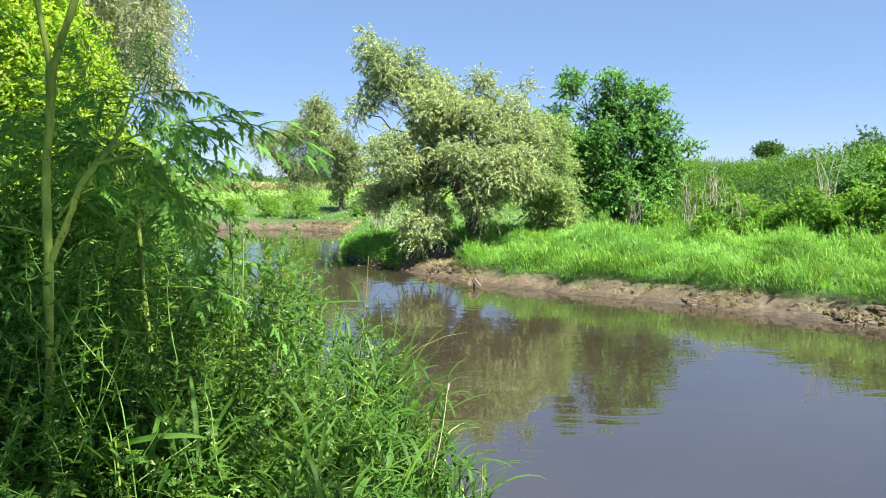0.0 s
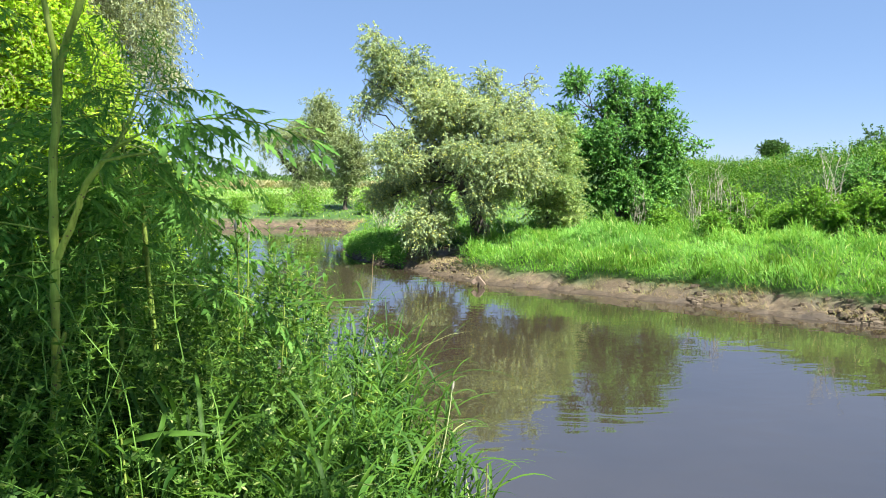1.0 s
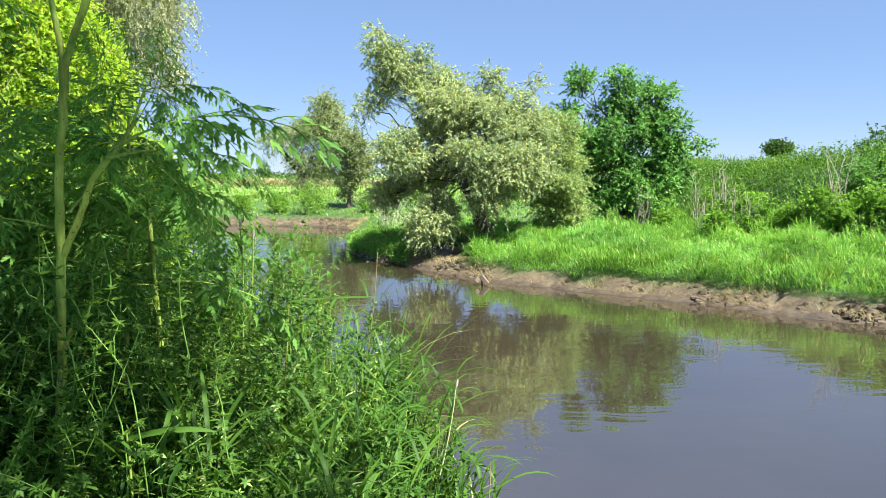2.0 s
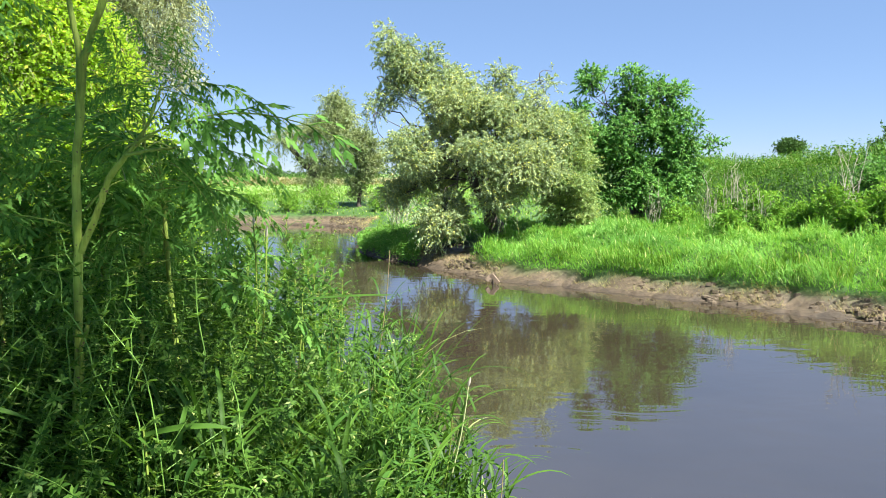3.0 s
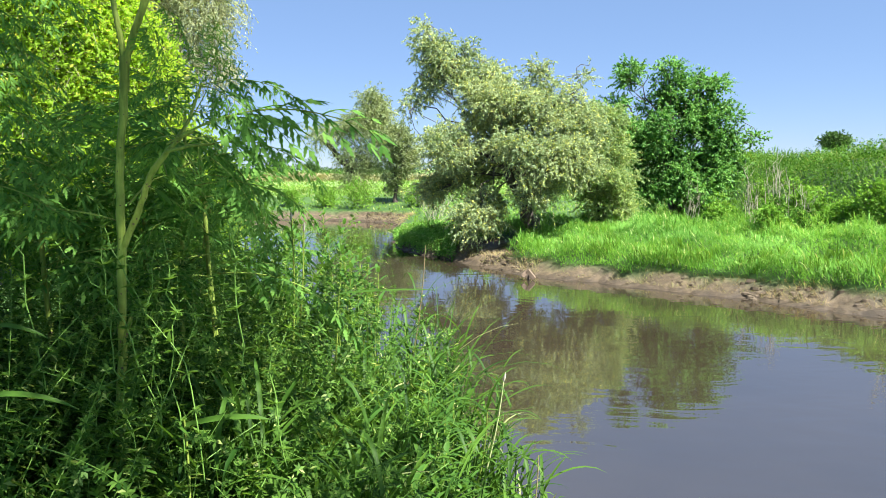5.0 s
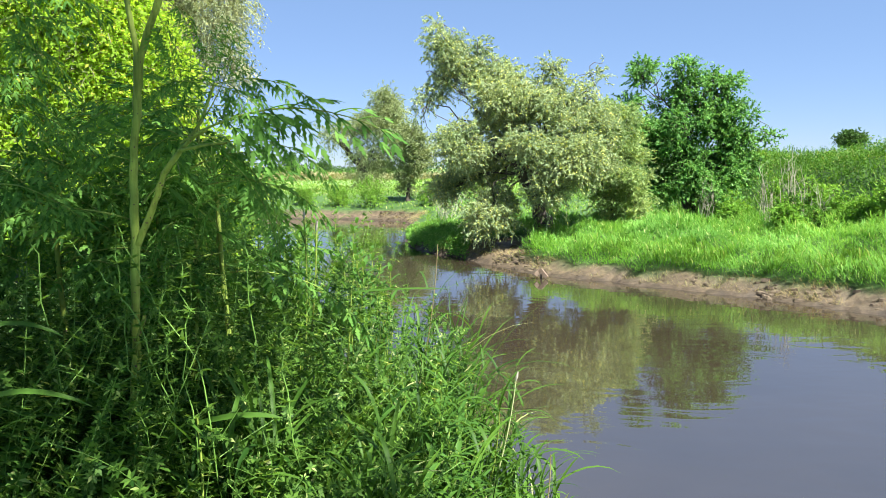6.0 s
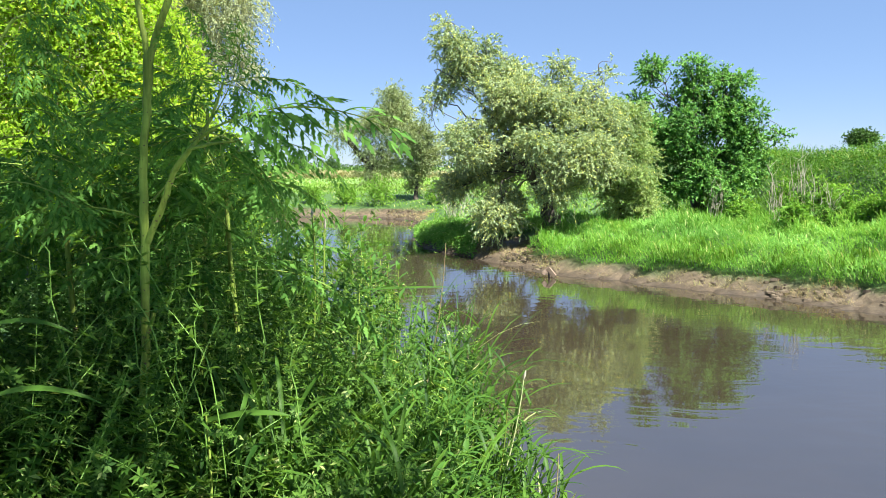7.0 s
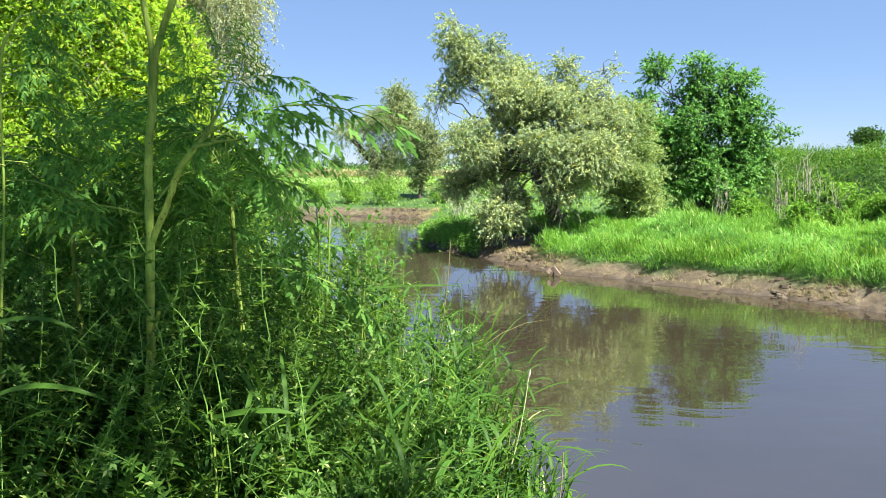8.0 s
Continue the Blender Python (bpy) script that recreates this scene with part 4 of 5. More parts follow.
def open_frond_meshes(count=4):
    """Looser feathery leaves: side branches that hang, with well-parted toothed leaflets."""
    made = []
    for s in range(count):
        rng = np.random.default_rng(260 + s)
        stem, leaf = Geo(), Geo()
        t = np.linspace(0, 1, 12)
        spine = np.stack([t, 0.04 * np.sin(t * 3 + s), 0.42 * t * (1 - t) - 0.1 * t ** 3], -1)
        tube(stem, spine, np.linspace(0.0065, 0.002, 12), 5)
        pairs = 8
        for i in range(pairs):
            u = 0.24 + 0.72 * i / (pairs - 1)
            p = np.array([np.interp(u, t, spine[:, c]) for c in range(3)])
            length = 0.3 * (1 - u) ** 0.7 + 0.06
            for sgn in (-1, 1):
                ang = radians(62 - 26 * u) + rng.normal(0, 0.12)
                w = unit(np.array([math.cos(ang), sgn * math.sin(ang), rng.uniform(-0.5, 0.1)]))
                end = p + w * length * rng.uniform(0.8, 1.1) - np.array([0, 0, 0.35 * length])
                line = bow(p, end, (0, 0, 0.1 * length), 6)
                tube(leaf, line, np.linspace(0.0045, 0.0015, 6), 3)
                m = max(2, int(length / 0.052))
                q = np.linspace(0.25, 0.92, m)
                pos = np.stack([np.interp(q, np.linspace(0, 1, 6), line[:, c]) for c in range(3)], -1)
                axis = unit(end - p)
                cross = unit(np.cross([0, 0, 1.0], axis))
                sz = (0.045 + length * 0.24 * (1 - 0.6 * q)) * rng.uniform(0.85, 1.15, m)
                nor = unit(np.array([0, 0, 1.0]) + rng.normal(0, 0.3, (m, 3)))
                for sg in (-1, 1):
                    way = unit(axis * 0.85 + sg * cross * 0.7 + rng.normal(0, 0.14, (m, 3)) - np.array([0, 0, 0.3]))
                    lobed(leaf, pos, way, nor, sz)
                lobed(leaf, end[None], unit(axis[None] - np.array([0, 0, 0.2])), nor[:1], np.array([0.085]))
        lobed(leaf, spine[-1:], unit(spine[-1:] - spine[-2:-1]), np.array([[0, 0, 1.0]]), np.array([0.1]))
        made.append((stem.mesh("rachis", HEMLOCK_STEM), leaf.mesh("leaf_frond", HEMLOCK_LEAF)))
    return made


FRONDS = frond_meshes()
OPEN_FRONDS = open_frond_meshes()


def frond(parent, at, heading, pitch, roll, size, kind):
    """A feathery leaf at a place on its plant: heading and pitch in degrees."""
    stem, leaf = (OPEN_FRONDS + FRONDS)[kind]
    ob = part("leaf_frond", leaf, HEMLOCK_LEAF, parent)
    ob.matrix_basis = pose(*at, 0, 0, heading) @ pose(0, 0, 0, 0, -pitch, 0) @ pose(0, 0, 0, roll, 0, 0) @ Matrix.Scale(size, 4)
    part("rachis", stem, HEMLOCK_STEM, ob)
    return ob


def hemlock(at, lines, fronds, label, open_leaves=True):
    """A hemlock plant: hollow ridged stems (points, radii) and feathery leaves, from its foot."""
    root = thing("hemlock_plant", at, label, "wild plant", "tall weeds on the near bank")
    for pts, rads in lines:
        p = np.asarray(pts, float)
        n = (len(p) - 1) * 5 + 1
        q = np.linspace(0, len(p) - 1, n)
        pp = np.stack([np.interp(q, np.arange(len(p)), p[:, c]) for c in range(3)], -1)
        if n > 8:
            pp[1:-1] = (pp[:-2] + pp[1:-1] * 2 + pp[2:]) / 4
        rr = 0.82 * np.interp(q, np.arange(len(p)), rads)
        if n > 8:
            wear = np.random.default_rng(n + int(1000 * rads[0]))
            pp[1:-1] += wear.normal(0, 0.12, (n - 2, 3)) * rr[1:-1, None]
            rr = rr * wear.uniform(0.9, 1.08, n)
        g = Geo()
        tube(g, pp, rr, 10)
        part("stem", g, HEMLOCK_STEM, root)
    for i, f in enumerate(fronds):
        frond(root, *f, i % 4 if open_leaves or i % 3 else 4 + i // 3 % 4)
    return root


H0 = np.array([-1.1, 2.1, height(-1.1, 2.1) - 0.02])
B = lambda x, y, z: (x - H0[0], y - H0[1], z - H0[2])
hemlock(tuple(H0), [
    ([(0, 0, 0), B(-1.09, 2.1, 1.22), B(-1.07, 2.1, 1.5), B(-1.058, 2.1, 1.8), B(-1.054, 2.1, 1.99), B(-1.031, 2.1, 2.19), B(-1.023, 2.1, 2.31)], (0.018, 0.0165, 0.016, 0.0155, 0.0145, 0.014, 0.0165)),
    ([B(-1.025, 2.1, 2.30), B(-1.035, 2.1, 2.38), B(-1.047, 2.1, 2.45), B(-1.075, 2.1, 2.65), B(-1.11, 2.1, 2.9)], (0.01, 0.0095, 0.009, 0.008, 0.006)),
    ([B(-1.02, 2.1, 2.30), B(-0.992, 2.1, 2.38), B(-0.962, 2.1, 2.45), B(-0.9, 2.1, 2.65), B(-0.84, 2.05, 2.9)], (0.0135, 0.0125, 0.012, 0.0105, 0.008)),
    ([B(-1.05, 2.1, 1.785), B(-0.995, 2.09, 1.89), B(-0.957, 2.08, 1.985), B(-0.9, 2.07, 2.05)], (0.0125, 0.011, 0.01, 0.0085)),
    ([B(-0.905, 2.07, 2.045), B(-0.86, 2.07, 2.09), B(-0.821, 2.07, 2.106)], (0.0075, 0.007, 0.006)),
    ([B(-0.9, 2.07, 2.05), B(-0.85, 2.1, 2.13), B(-0.816, 2.12, 2.238)], (0.006, 0.005, 0.004)),
    ([B(-0.9, 2.06, 2.05), B(-0.82, 2.05, 2.065), B(-0.756, 2.04, 2.07)], (0.006, 0.005, 0.004)),
    ([B(-1.062, 2.1, 1.45), B(-1.05, 2.08, 1.52), B(-1.03, 2.08, 1.585)], (0.009, 0.008, 0.007)),
], [
    (B(-0.9, 2.07, 2.07), 2, 7, 32, 0.58), (B(-0.821, 2.12, 2.23), 14, -4, 25, 0.3), (B(-0.818, 2.12, 2.235), 168, -6, -25, 0.26), (B(-0.816, 2.1, 2.23), -20, -25, 20, 0.26),
    (B(-0.83, 2.15, 2.18), 60, -20, 10, 0.26), (B(-0.756, 2.04, 2.07), 6, -14, 15, 0.3), (B(-0.78, 2.06, 2.03), -4, -52, 20, 0.29), (B(-0.7, 2.06, 2.0), 10, -66, 30, 0.22), (B(-0.86, 2.08, 2.09), 150, -16, 0, 0.3),
    (B(-1.045, 2.1, 2.16), 176, 12, -20, 0.17), (B(-1.05, 2.1, 2.08), 184, 4, -25, 0.2), (B(-1.05, 2.1, 2.02), 172, -2, -10, 0.26), (B(-1.03, 2.1, 2.14), 4, 6, 25, 0.24), (B(-1.04, 2.12, 2.06), 12, -4, 15, 0.3),
    (B(-0.95, 2.1, 2.47), 8, -48, 20, 0.18), (B(-0.97, 2.1, 2.44), 20, -74, 40, 0.2), (B(-0.99, 2.1, 2.4), 60, -60, 40, 0.15),
    (B(-0.9, 2.15, 2.0), 40, 5, 10, 0.36), (B(-0.95, 2.2, 1.98), 130, 10, 20, 0.3), (B(-1.05, 2.14, 1.9), 95, 8, 0, 0.5), (B(-1.06, 2.12, 1.85), 200, 0, 0, 0.45), (B(-0.88, 2.2, 1.95), 20, -10, 15, 0.36),
], "tall hemlock with a forked pale green stem and feathery leaves")


def bushy_hemlock(x, y, top, n, seed, stem_r=0.013):
    rng = np.random.default_rng(seed)
    z0 = height(x, y) - 0.02
    h = top - z0
    lean = rng.normal(0, 0.06, 2)
    line = [(0, 0, 0), (lean[0] * 0.5, lean[1] * 0.5, h * 0.5), (lean[0], lean[1], h)]
    fr = []
    for i in range(n):
        u = 0.62 + 0.38 * (i + rng.random()) / n
        fr.append(((lean[0] * u, lean[1] * u, h * u), rng.uniform(0, 360), rng.uniform(-35, 60), rng.uniform(-50, 50), rng.uniform(0.38, 0.7) * (1.15 - 0.35 * u)))
    hemlock((x, y, z0), [(line, (stem_r * 1.2, stem_r, stem_r * 0.5))], fr, "bushy dark green hemlock with feathery leaves in the shade", False)


for i, (hx, hy, ht, hn) in enumerate([(-1.5, 2.5, 2.05, 16), (-1.3, 2.8, 1.9, 14), (-1.95, 2.3, 2.0, 16), (-1.45, 3.3, 1.95, 14), (-2.0, 3.2, 1.95, 14), (-2.5, 3.0, 2.0, 12),
                                      (-1.5, 4.0, 1.75, 12), (-1.9, 4.2, 1.9, 12), (-1.2, 2.75, 2.22, 14), (-0.95, 2.6, 2.08, 12)]):
    bushy_hemlock(hx, hy, ht, hn, 300 + i)


L0 = np.array([-1.56, 2.05, height(-1.56, 2.05) - 0.02])
C = lambda x, y, z: (x - L0[0], y - L0[1], z - L0[2])
hemlock(tuple(L0), [
    ([(0, 0, 0), C(-1.5, 2.05, 1.5), C(-1.46, 2.05, 1.9), C(-1.45, 2.05, 2.3), C(-1.48, 2.05, 2.75)], (0.005, 0.005, 0.0045, 0.004, 0.003)),
    ([C(-1.455, 2.05, 2.2), C(-1.44, 2.05, 2.33), C(-1.38, 2.05, 2.41), C(-1.32, 2.05, 2.425)], (0.007, 0.006, 0.005, 0.004)),
], [
    (C(-1.4, 2.05, 2.4), 2, -4, 25, 0.26), (C(-1.44, 2.03, 2.36), 10, -22, 15, 0.28), (C(-1.45, 2.05, 2.5), 12, -6, 30, 0.34), (C(-1.45, 2.05, 2.27), -8, -10, 25, 0.28), (C(-1.38, 2.05, 2.42), -5, -52, 20, 0.2), (C(-1.45, 2.05, 2.16), 6, -14, 20, 0.3),
    (C(-1.46, 2.05, 2.6), 30, 0, 40, 0.34), (C(-1.45, 2.05, 2.3), 170, 10, -30, 0.36), (C(-1.45, 2.05, 2.0), 190, 0, -20, 0.4), (C(-1.45, 2.05, 2.08), 60, -10, 0, 0.36), (C(-1.46, 2.05, 1.95), -10, -10, 30, 0.34),
    (C(-1.46, 2.05, 2.45), 150, 15, -30, 0.3), (C(-1.45, 2.05, 2.2), 75, -5, 10, 0.32), (C(-1.45, 2.05, 2.05), 15, -20, 20, 0.36),
], "tall hemlock in the shade with drooping feathery leaves")


# ---------------------------------------------------------------- near bank: bedstraw, grass, weeds
def canopy(x, y):
    """Height to which the weeds of the near bank reach."""
    return np.interp(x, [-2.6, -1.35, -1.0, -0.74, -0.44, -0.2, 0.08, 0.4], [1.75, 1.66, 1.5, 1.26, 1.13, 0.95, 0.6, 0.3]) + np.interp(x, [-1.35, -1.05, -0.85, -0.55], [0, 0.24, 0.27, 0]) * step((3.3 - y) / 0.4) * step((y - 2.0) / 0.2)


def bedstraw(name, label, n, box, seed, per=15, leaf=0.038, mat=None, climb=1.0):
    """Sprawling stems with whorls of narrow leaves."""
    rng = np.random.default_rng(seed)
    x, y, z, d = scatter(rng, n, *box, lambda x, y, z, mud, d, near, e: near & (d > 0.08) & (canopy(x, y) - z > 0.1) & (x < -0.36 - 0.03 * y + 0.3 * (flat_noise(x, y, 2.2, 33) - 0.5)))
    m = len(x)
    top = canopy(x, y) * rng.uniform(0.6, 1.05, m) * climb
    top = np.maximum(top, z + 0.15)
    foot = np.stack([x, y, z + (top - z) * 0.25], -1)
    tip = np.stack([x + rng.normal(0.05, 0.22, m), y + rng.normal(0.03, 0.14, m), top], -1)
    sag = rng.normal(0, 0.1, (m, 3))
    stems, leaf_geo = Geo(), Geo()
    t = (np.linspace(0.0, 1.0, per)[None] + rng.uniform(-0.02, 0.02, (m, per)))[..., None]
    pos = foot[:, None] * (1 - t) + tip[:, None] * t + sag[:, None] * 4 * t * (1 - t)
    axis = unit(np.gradient(pos, axis=1))
    u = unit(np.cross(axis, rng.normal(size=(m, 1, 3))))
    w = np.cross(axis, u)
    whorl = 6
    size = leaf * (1 - 0.45 * t[..., 0] ** 2) * rng.uniform(0.8, 1.2, (m, per))
    for k in range(whorl):
        a = 2 * math.pi * k / whorl + rng.uniform(-0.2, 0.2, (m, per, 1))
        way = unit(np.cos(a) * u + np.sin(a) * w + axis * rng.uniform(0.1, 0.5, (m, per, 1)))
        leaves(leaf_geo, pos.reshape(-1, 3), way.reshape(-1, 3), np.broadcast_to(axis, way.shape).reshape(-1, 3) * 1.0 + 0.05, size.ravel(), size.ravel() * 0.4, 0.12)
    side = u * 0.0011
    v = np.stack([pos - side, pos + side], 2).reshape(m, per * 2, 3)
    side2 = w * 0.0011
    v2 = np.stack([pos - side2, pos + side2], 2).reshape(m, per * 2, 3)
    f = np.array([[2 * i, 2 * i + 1, 2 * i + 3, 2 * i + 2] for i in range(per - 1)])
    k = (np.arange(m) * per * 2)[:, None, None]
    for q in (v, v2):
        stems.add(q.reshape(-1, 3), (k + f[None]).reshape(-1, 4))
    root = thing(name, (0, 0, 0), label, "weeds", kind="stuff")
    tagged(part("stems", stems, BEDSTRAW_STEM, root), kind="stuff")
    tagged(part("leaf_whorls", leaf_geo, mat or CLEAVER_LEAF, root), kind="stuff")


bedstraw("bedstraw_patch", "tangled bright green bedstraw climbing over the weeds", 1500, (-2.4, 0.1, 1.62, 3.2), 401, per=17, leaf=0.033)
bedstraw("back_bedstraw_patch", "tangled bedstraw further along the bank", 850, (-3.0, 0.0, 3.2, 6.5), 402, per=15, leaf=0.037)


def climbing_stem(points, label="long square bedstraw stem with whorls of narrow leaves", size=0.028):
    """One long bedstraw stem that leans on its neighbours, with a whorl at every joint and a bud cluster at its tip."""
    pts = np.asarray(points, float)
    rng = np.random.default_rng(int(abs(pts[0, 0]) * 1000))
    n = 14
    q = np.linspace(0, len(pts) - 1, n)
    line = np.stack([np.interp(q, np.arange(len(pts)), pts[:, c]) for c in range(3)], -1) - pts[0]
    line[1:-1] = (line[:-2] + 2 * line[1:-1] + line[2:]) / 4 + rng.normal(0, 0.006, (n - 2, 3))
    root = thing("bedstraw_stem", tuple(pts[0]), label, "wild plant", "long bedstraw stems on the near bank")
    g = Geo()
    tube(g, line, np.linspace(0.0024, 0.0015, n), 4)
    part("stem", g, BEDSTRAW_STEM, root)
    span = np.linalg.norm(line[-1])
    joints = np.arange(0.06, 0.95, 0.06 / span)
    for u in np.append(joints + rng.uniform(-0.02, 0.02, len(joints)) / span, (0.97, 1.0)):
        p = np.array([np.interp(u, np.linspace(0, 1, n), line[:, c]) for c in range(3)])
        axis = unit(line[-1] - line[0])
        e = unit(np.cross(axis, [0.3, 0.9, 0.2]))
        w = np.cross(axis, e)
        k = 7
        ang = np.linspace(0, 2 * np.pi, k, endpoint=False)[:, None] + rng.uniform(0, 1)
        way = unit(np.cos(ang) * e + np.sin(ang) * w + axis * (rng.uniform(0.2, 0.8) if u < 0.95 else 0.9) + rng.normal(0, 0.3, (k, 3)))
        g = Geo()
        leaves(g, np.repeat(p[None], k, 0), way, np.repeat(axis[None], k, 0) + 0.05, size * rng.uniform(0.55, 1.25, k) * (1.1 - 0.3 * u), size * 0.38, 0.15)
        part("whorl", g, CLEAVER_LEAF, root)


for line in [[(-0.74, 1.85, 1.2), (-0.765, 1.85, 1.524), (-0.845, 1.85, 1.59), (-0.898, 1.85, 1.671), (-0.946, 1.85, 1.782), (-0.982, 1.85, 1.875)],
             [(-0.86, 1.86, 1.4), (-0.948, 1.85, 1.645), (-1.03, 1.85, 1.735), (-1.11, 1.85, 1.828)],
             [(-0.8, 1.87, 1.2), (-0.812, 1.85, 1.589), (-0.809, 1.85, 1.748), (-0.843, 1.85, 1.917)],
             [(-0.87, 1.9, 1.3), (-0.868, 1.85, 1.646), (-0.843, 1.85, 1.813)],
             [(-0.65, 1.9, 1.5), (-0.653, 1.87, 1.807), (-0.664, 1.85, 1.92)],
             [(-1.06, 1.84, 1.3), (-0.987, 1.85, 1.459), (-0.848, 1.85, 1.522)],
             [(-1.18, 1.9, 1.4), (-1.205, 1.85, 1.818), (-1.214, 1.85, 1.926)],
             [(-0.55, 1.95, 1.2), (-0.6, 1.95, 1.55), (-0.56, 1.95, 1.76)],
             [(-0.95, 1.9, 1.3), (-1.0, 1.9, 1.6), (-1.02, 1.9, 1.93)]]:
    climbing_stem(line)


def grass_clump(at, n, length, spread_r, seed, heading=0.3, label="clump of arching green grass at the water's edge", wide=0.011, turn=0.9):
    rng = np.random.default_rng(seed)
    ang, r = rng.uniform(0, 6.283, n), spread_r * np.sqrt(rng.random(n))
    base = np.stack([r * np.cos(ang), r * np.sin(ang), np.zeros(n) - 0.03], -1)
    g = Geo()
    blades(g, base, heading + rng.normal(0, turn, n), length * rng.uniform(0.5, 1.15, n), wide * rng.uniform(0.6, 1.3, n), rng.uniform(0.03, 0.5, n), rng.uniform(0.5, 2.1, n), 8, 0.18)
    ob = whole("grass_clump", g, NEAR_GRASS, label, "grass", "grass clumps on the near bank")
    ob.location = at
    return ob


def reed_grass(at, n, tall, spread_r, seed, heading=0.3, label="leafy stems of broad-bladed grass by the water", wide=0.017):
    """Upright stalks with blades that leave them at every joint."""
    rng = np.random.default_rng(seed)
    ang, r = rng.uniform(0, 6.283, n), spread_r * np.sqrt(rng.random(n))
    base = np.stack([r * np.cos(ang), r * np.sin(ang), np.zeros(n) - 0.03], -1)
    lean = heading + rng.normal(0, 0.9, n)
    top = base + np.stack([np.cos(lean) * 0.22 * tall, np.sin(lean) * 0.22 * tall, np.ones(n) * tall], -1) * rng.uniform(0.65, 1.08, (n, 1))
    g = Geo()
    for a, b in zip(base, top):
        tube(g, bow(a, b, (0, 0, 0.03), 5), np.linspace(0.0032, 0.0015, 5), 4)
    per = 5
    t = np.linspace(0.3, 0.98, per)[None, :, None] + rng.uniform(-0.05, 0.02, (n, per, 1))
    foot = (base[:, None] * (1 - t) + top[:, None] * t).reshape(-1, 3)
    m = n * per
    head = np.repeat(rng.uniform(0, 6.283, n), per) + np.tile(np.arange(per) * 2.6, n) + rng.normal(0, 0.4, m)
    blades(g, foot, head, rng.uniform(0.16, 0.34, m), wide * rng.uniform(0.6, 1.25, m), rng.uniform(0.3, 1.1, m), rng.uniform(0.4, 2.3, m), 6, 0.15)
    ob = whole("reed_grass_clump", g, NEAR_GRASS, label, "grass", "grass clumps on the near bank")
    ob.location = at
    return ob


rng = np.random.default_rng(77)
count = 0
while count < 62:
    x, y = rng.uniform(-0.9, 0.2), rng.uniform(2.0, 5.2)
    z, mud, d, near, e = land([x], [y])
    if not near[0] or d[0] < 0.02 or x < -0.9 + 0.08 * (y - 2):
        continue
    reach = float(canopy(np.array([x]), 0)[0]) - z[0]
    if count % 3:
        reed_grass((x, y, z[0]), 8, max(0.3, reach * 0.95), 0.16, 500 + count, rng.uniform(-1.6, 1.9), wide=0.021)
    else:
        grass_clump((x, y, z[0]), 16, max(0.4, reach * 1.1), 0.16, 500 + count, rng.uniform(-1.6, 1.9), wide=0.018)
    count += 1


# ---------------------------------------------------------------- single stalks and leaves
def stalk(foot, top, r, fol, label, mat=None, tip=False):
    """One grass stalk: (share of its height, heading, length, width, lean, curl) for each blade."""
    root = thing("grass_stalk", foot, label, "grass", "single stalks on the near bank")
    f, tp = np.zeros(3), np.asarray(top, float) - np.asarray(foot, float)
    line = bow(f, tp, (0.02, 0, 0.0), 9)
    g = Geo()
    tube(g, line, np.linspace(r, r * 0.6, 9), 6)
    part("stem", g, mat or HEMLOCK_STEM, root)
    for u, head, ln, wd, le, cu, *turn in fol:
        p = np.array([np.interp(u, np.linspace(0, 1, 9), line[:, c]) for c in range(3)])
        g = Geo()
        blades(g, p[None], np.array([head]), ln, wd, le, cu, 10, 0.15)
        leaf = part("blade", g, NEAR_GRASS, root)
        if turn:
            leaf.matrix_basis = pose(*p) @ pose(0, 0, 0, turn[0], 0, 0) @ pose(*-p)
    if tip:
        g = Geo()
        tube(g, [tp, tp + unit(tp) * 0.02, tp + unit(tp) * 0.045], (r * 0.7, r * 1.5, r * 0.5), 6)
        part("tip", g, DEAD, root, "pale dry tip")


stalk((-0.1, 3.55, 0.35), (0.045, 3.55, 1.0), 0.0045, [(0.95, 0.1, 0.16, 0.02, 0.9, 2.1), (0.55, -0.2, 0.12, 0.02, 0.7, 2.3), (0.9, 0.3, 0.22, 0.008, 1.2, 1.7)], "bare pale grass stalk with a drooping leaf over the water", PALE_STALK, True)
stalk((-0.12, 3.45, 0.35), (-0.03, 3.45, 0.9), 0.004, [(0.97, 0.2, 0.18, 0.022, 0.2, 0.5), (0.7, 2.9, 0.16, 0.02, 0.9, 2.0), (0.5, 0.1, 0.2, 0.02, 0.8, 2.0)], "dark grass stalk with drooping leaves over the water")
stalk((-0.72, 3.0, 0.75), (-0.62, 3.0, 1.53), 0.004, [(0.97, 0.05, 0.38, 0.018, 1.5, 0.15, 25), (0.7, 2.8, 0.25, 0.014, 0.9, 1.0)], "tall dark grass stalk with one blade held level")
stalk((-0.52, 4.4, 0.7), (-0.4, 4.4, 1.56), 0.004, [(0.6, 0.3, 0.3, 0.012, 0.5, 0.8)], "thin upright pale grass stalk", STRAW)
stalk((-0.84, 1.9, 0.8), (-0.81, 1.9, 1.35), 0.005, [(0.97, 0.02, 0.24, 0.026, 1.2, 0.75, 35), (0.6, 3.0, 0.2, 0.02, 0.8, 1.2)], "broad pale green grass leaf arching over the bedstraw")
stalk((-1.34, 1.65, 0.8), (-1.3, 1.65, 1.62), 0.005, [(0.95, 0.1, 0.32, 0.022, 0.9, 1.7, 30), (0.75, 0.0, 0.4, 0.024, 0.9, 1.5, 30), (0.85, 2.9, 0.3, 0.02, 0.7, 1.2), (0.6, 0.2, 0.35, 0.02, 0.7, 1.6)], "broad grass blades hanging in the shade")
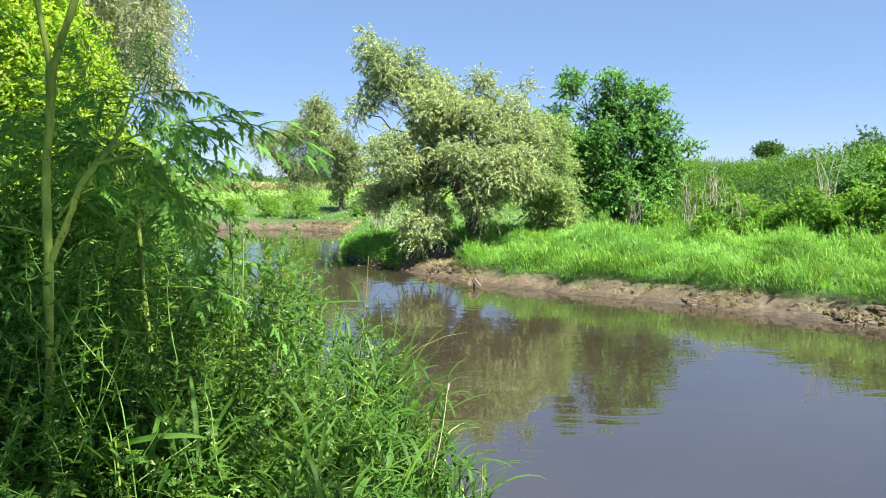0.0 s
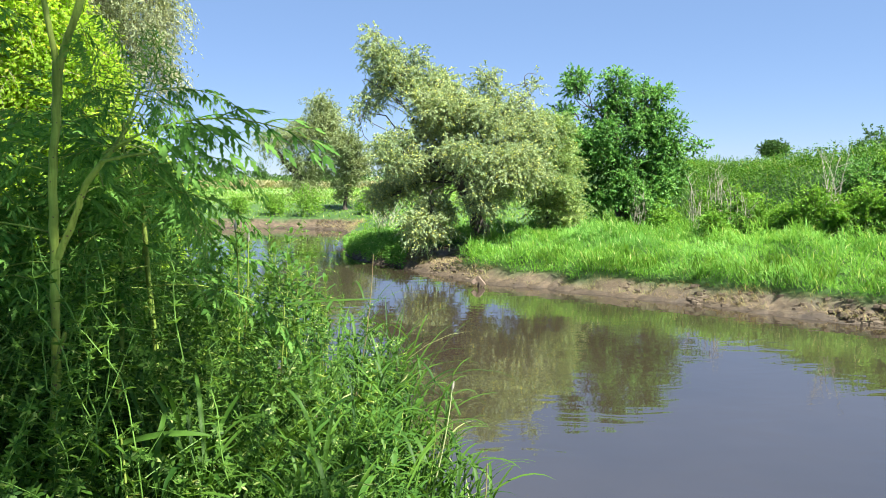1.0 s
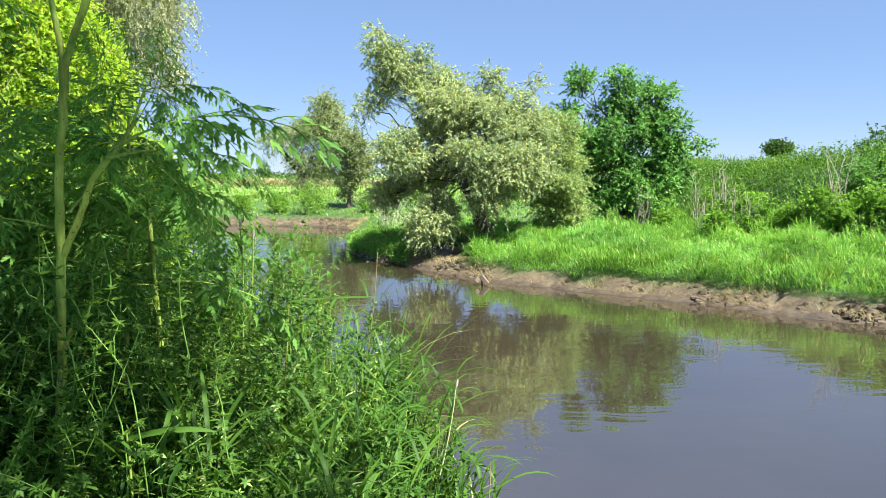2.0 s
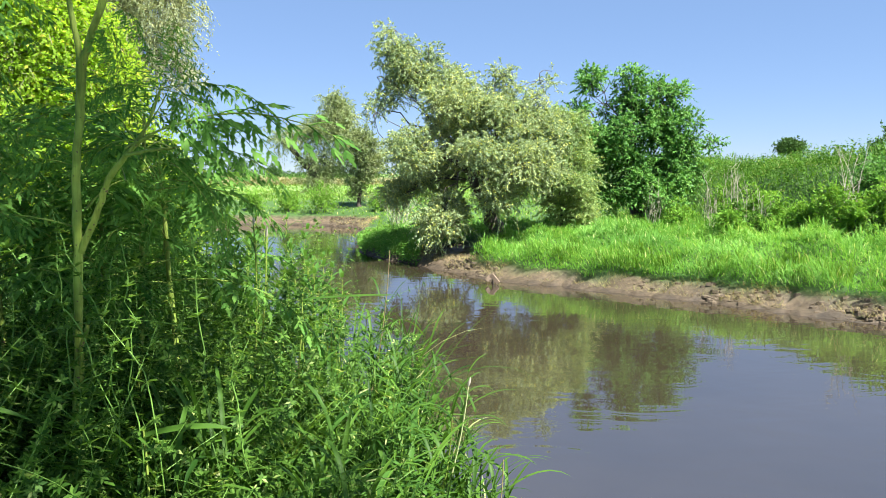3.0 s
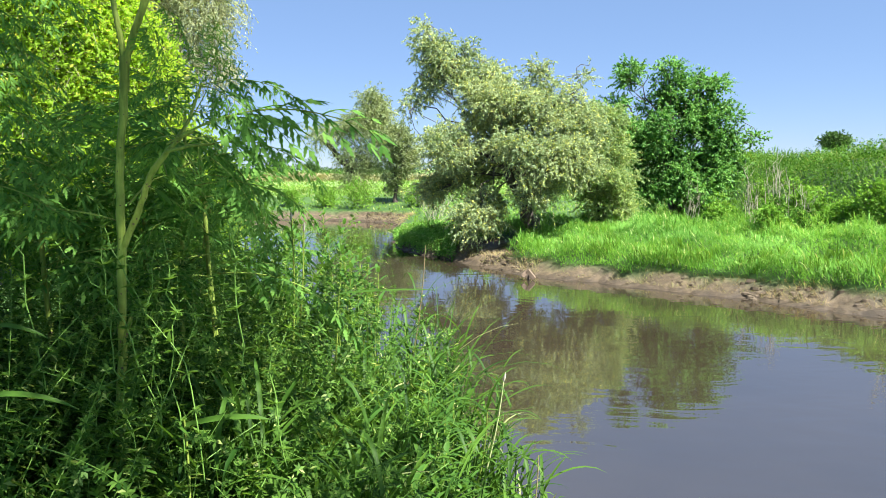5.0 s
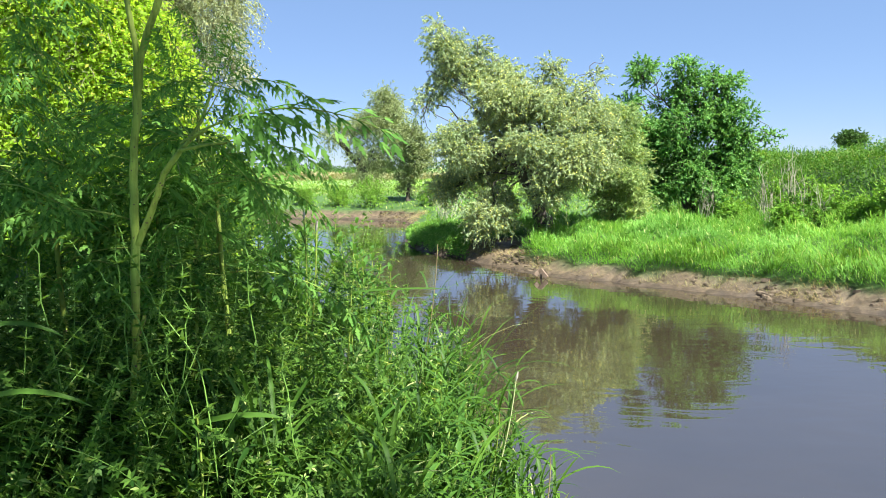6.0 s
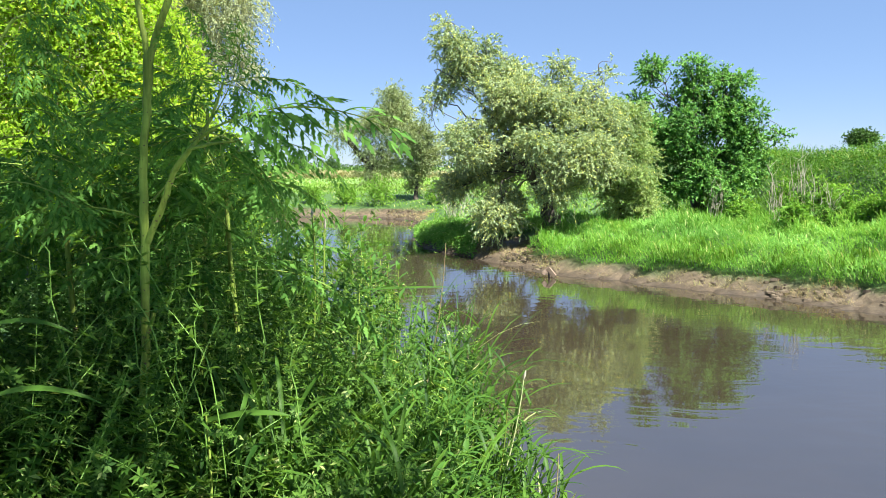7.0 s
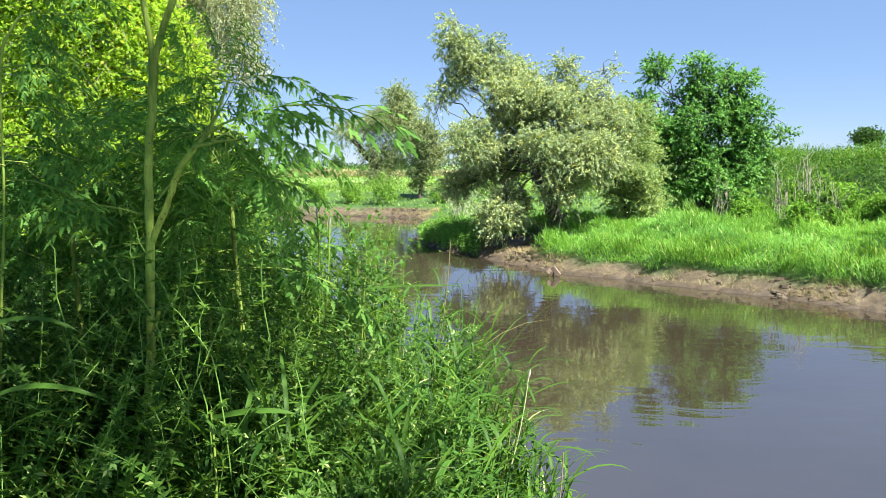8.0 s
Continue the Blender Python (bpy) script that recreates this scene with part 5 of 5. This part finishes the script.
stalk((-0.95, 3.4, 0.9), (-0.86, 3.4, 1.72), 0.005, [(0.9, 0.5, 0.1, 0.012, 0.4, 0.5)], "thin weed stalk topped with a small bud", None, True)
stalk((-1.0, 3.6, 0.9), (-0.97, 3.6, 1.76), 0.005, [(0.85, 2.5, 0.1, 0.012, 0.4, 0.5)], "thin weed stalk topped with a small bud", None, True)
stalk((0.12, 3.3, 0.2), (0.2, 3.35, 0.72), 0.004, [(0.9, 0.0, 0.22, 0.008, 0.9, 1.2), (0.8, 0.4, 0.2, 0.008, 0.7, 1.4), (0.95, -0.3, 0.24, 0.007, 1.0, 0.9)], "bleached dry grass leaves at the water's edge", STRAW)


def broad_weed(at, tall, n, seed, label="leafy green weed with broad pointed leaves", size=1.0):
    """A weed with opposite pointed leaves."""
    rng = np.random.default_rng(seed)
    root = thing("broad_leaved_weed", at, label, "wild plant", "broad-leaved weeds on the near bank")
    g, lg = Geo(), Geo()
    line = bow((0, 0, 0), (*rng.normal(0, 0.06, 2), tall), rng.normal(0, 0.02, 3), 8)
    tube(g, line, np.linspace(0.005, 0.002, 8), 5)
    part("stem", g, HEMLOCK_STEM, root)
    for i in range(n):
        u = 0.35 + 0.65 * (i // 2 * 2 + 1) / n
        p = np.array([np.interp(min(u, 1), np.linspace(0, 1, 8), line[:, c]) for c in range(3)])
        a = i * math.pi + (i // 2) * 1.3 + rng.normal(0, 0.2)
        lg = Geo()
        blades(lg, p[None], np.array([a]), 0.1 * size * rng.uniform(0.8, 1.3) * (1.15 - 0.4 * u), 0.025 * size, rng.uniform(0.7, 1.1), rng.uniform(0.4, 1.1), 5, 0.12)
        part("leaf", lg, NETTLE_LEAF, root)


rng = np.random.default_rng(88)
for i in range(16):
    x, y = rng.uniform(-0.75, -0.2), rng.uniform(3.2, 4.6)
    z = height(x, y)
    broad_weed((x, y, z - 0.02), max(0.35, float(canopy(np.array([x]), 0)[0]) * rng.uniform(0.95, 1.08) - z), 16, 600 + i)

rng = np.random.default_rng(90)
for i in range(22):
    x, y = rng.uniform(-0.5, 0.05), rng.uniform(2.5, 4.0)
    z = height(x, y)
    broad_weed((x, y, z - 0.02), max(0.3, float(canopy(np.array([x]), 0)[0]) * rng.uniform(0.8, 0.98) - z), 18, 700 + i, size=1.25)

rng = np.random.default_rng(89)
for i in range(34):
    x, y = rng.uniform(-1.6, -0.72), rng.uniform(4.2, 5.4)
    z = height(x, y)
    broad_weed((x, y, z - 0.02), float(np.interp(x, [-1.5, -1.1, -0.85], [1.76, 1.68, 1.48])) * rng.uniform(0.93, 1.03) - z, 24, 650 + i, size=1.15)
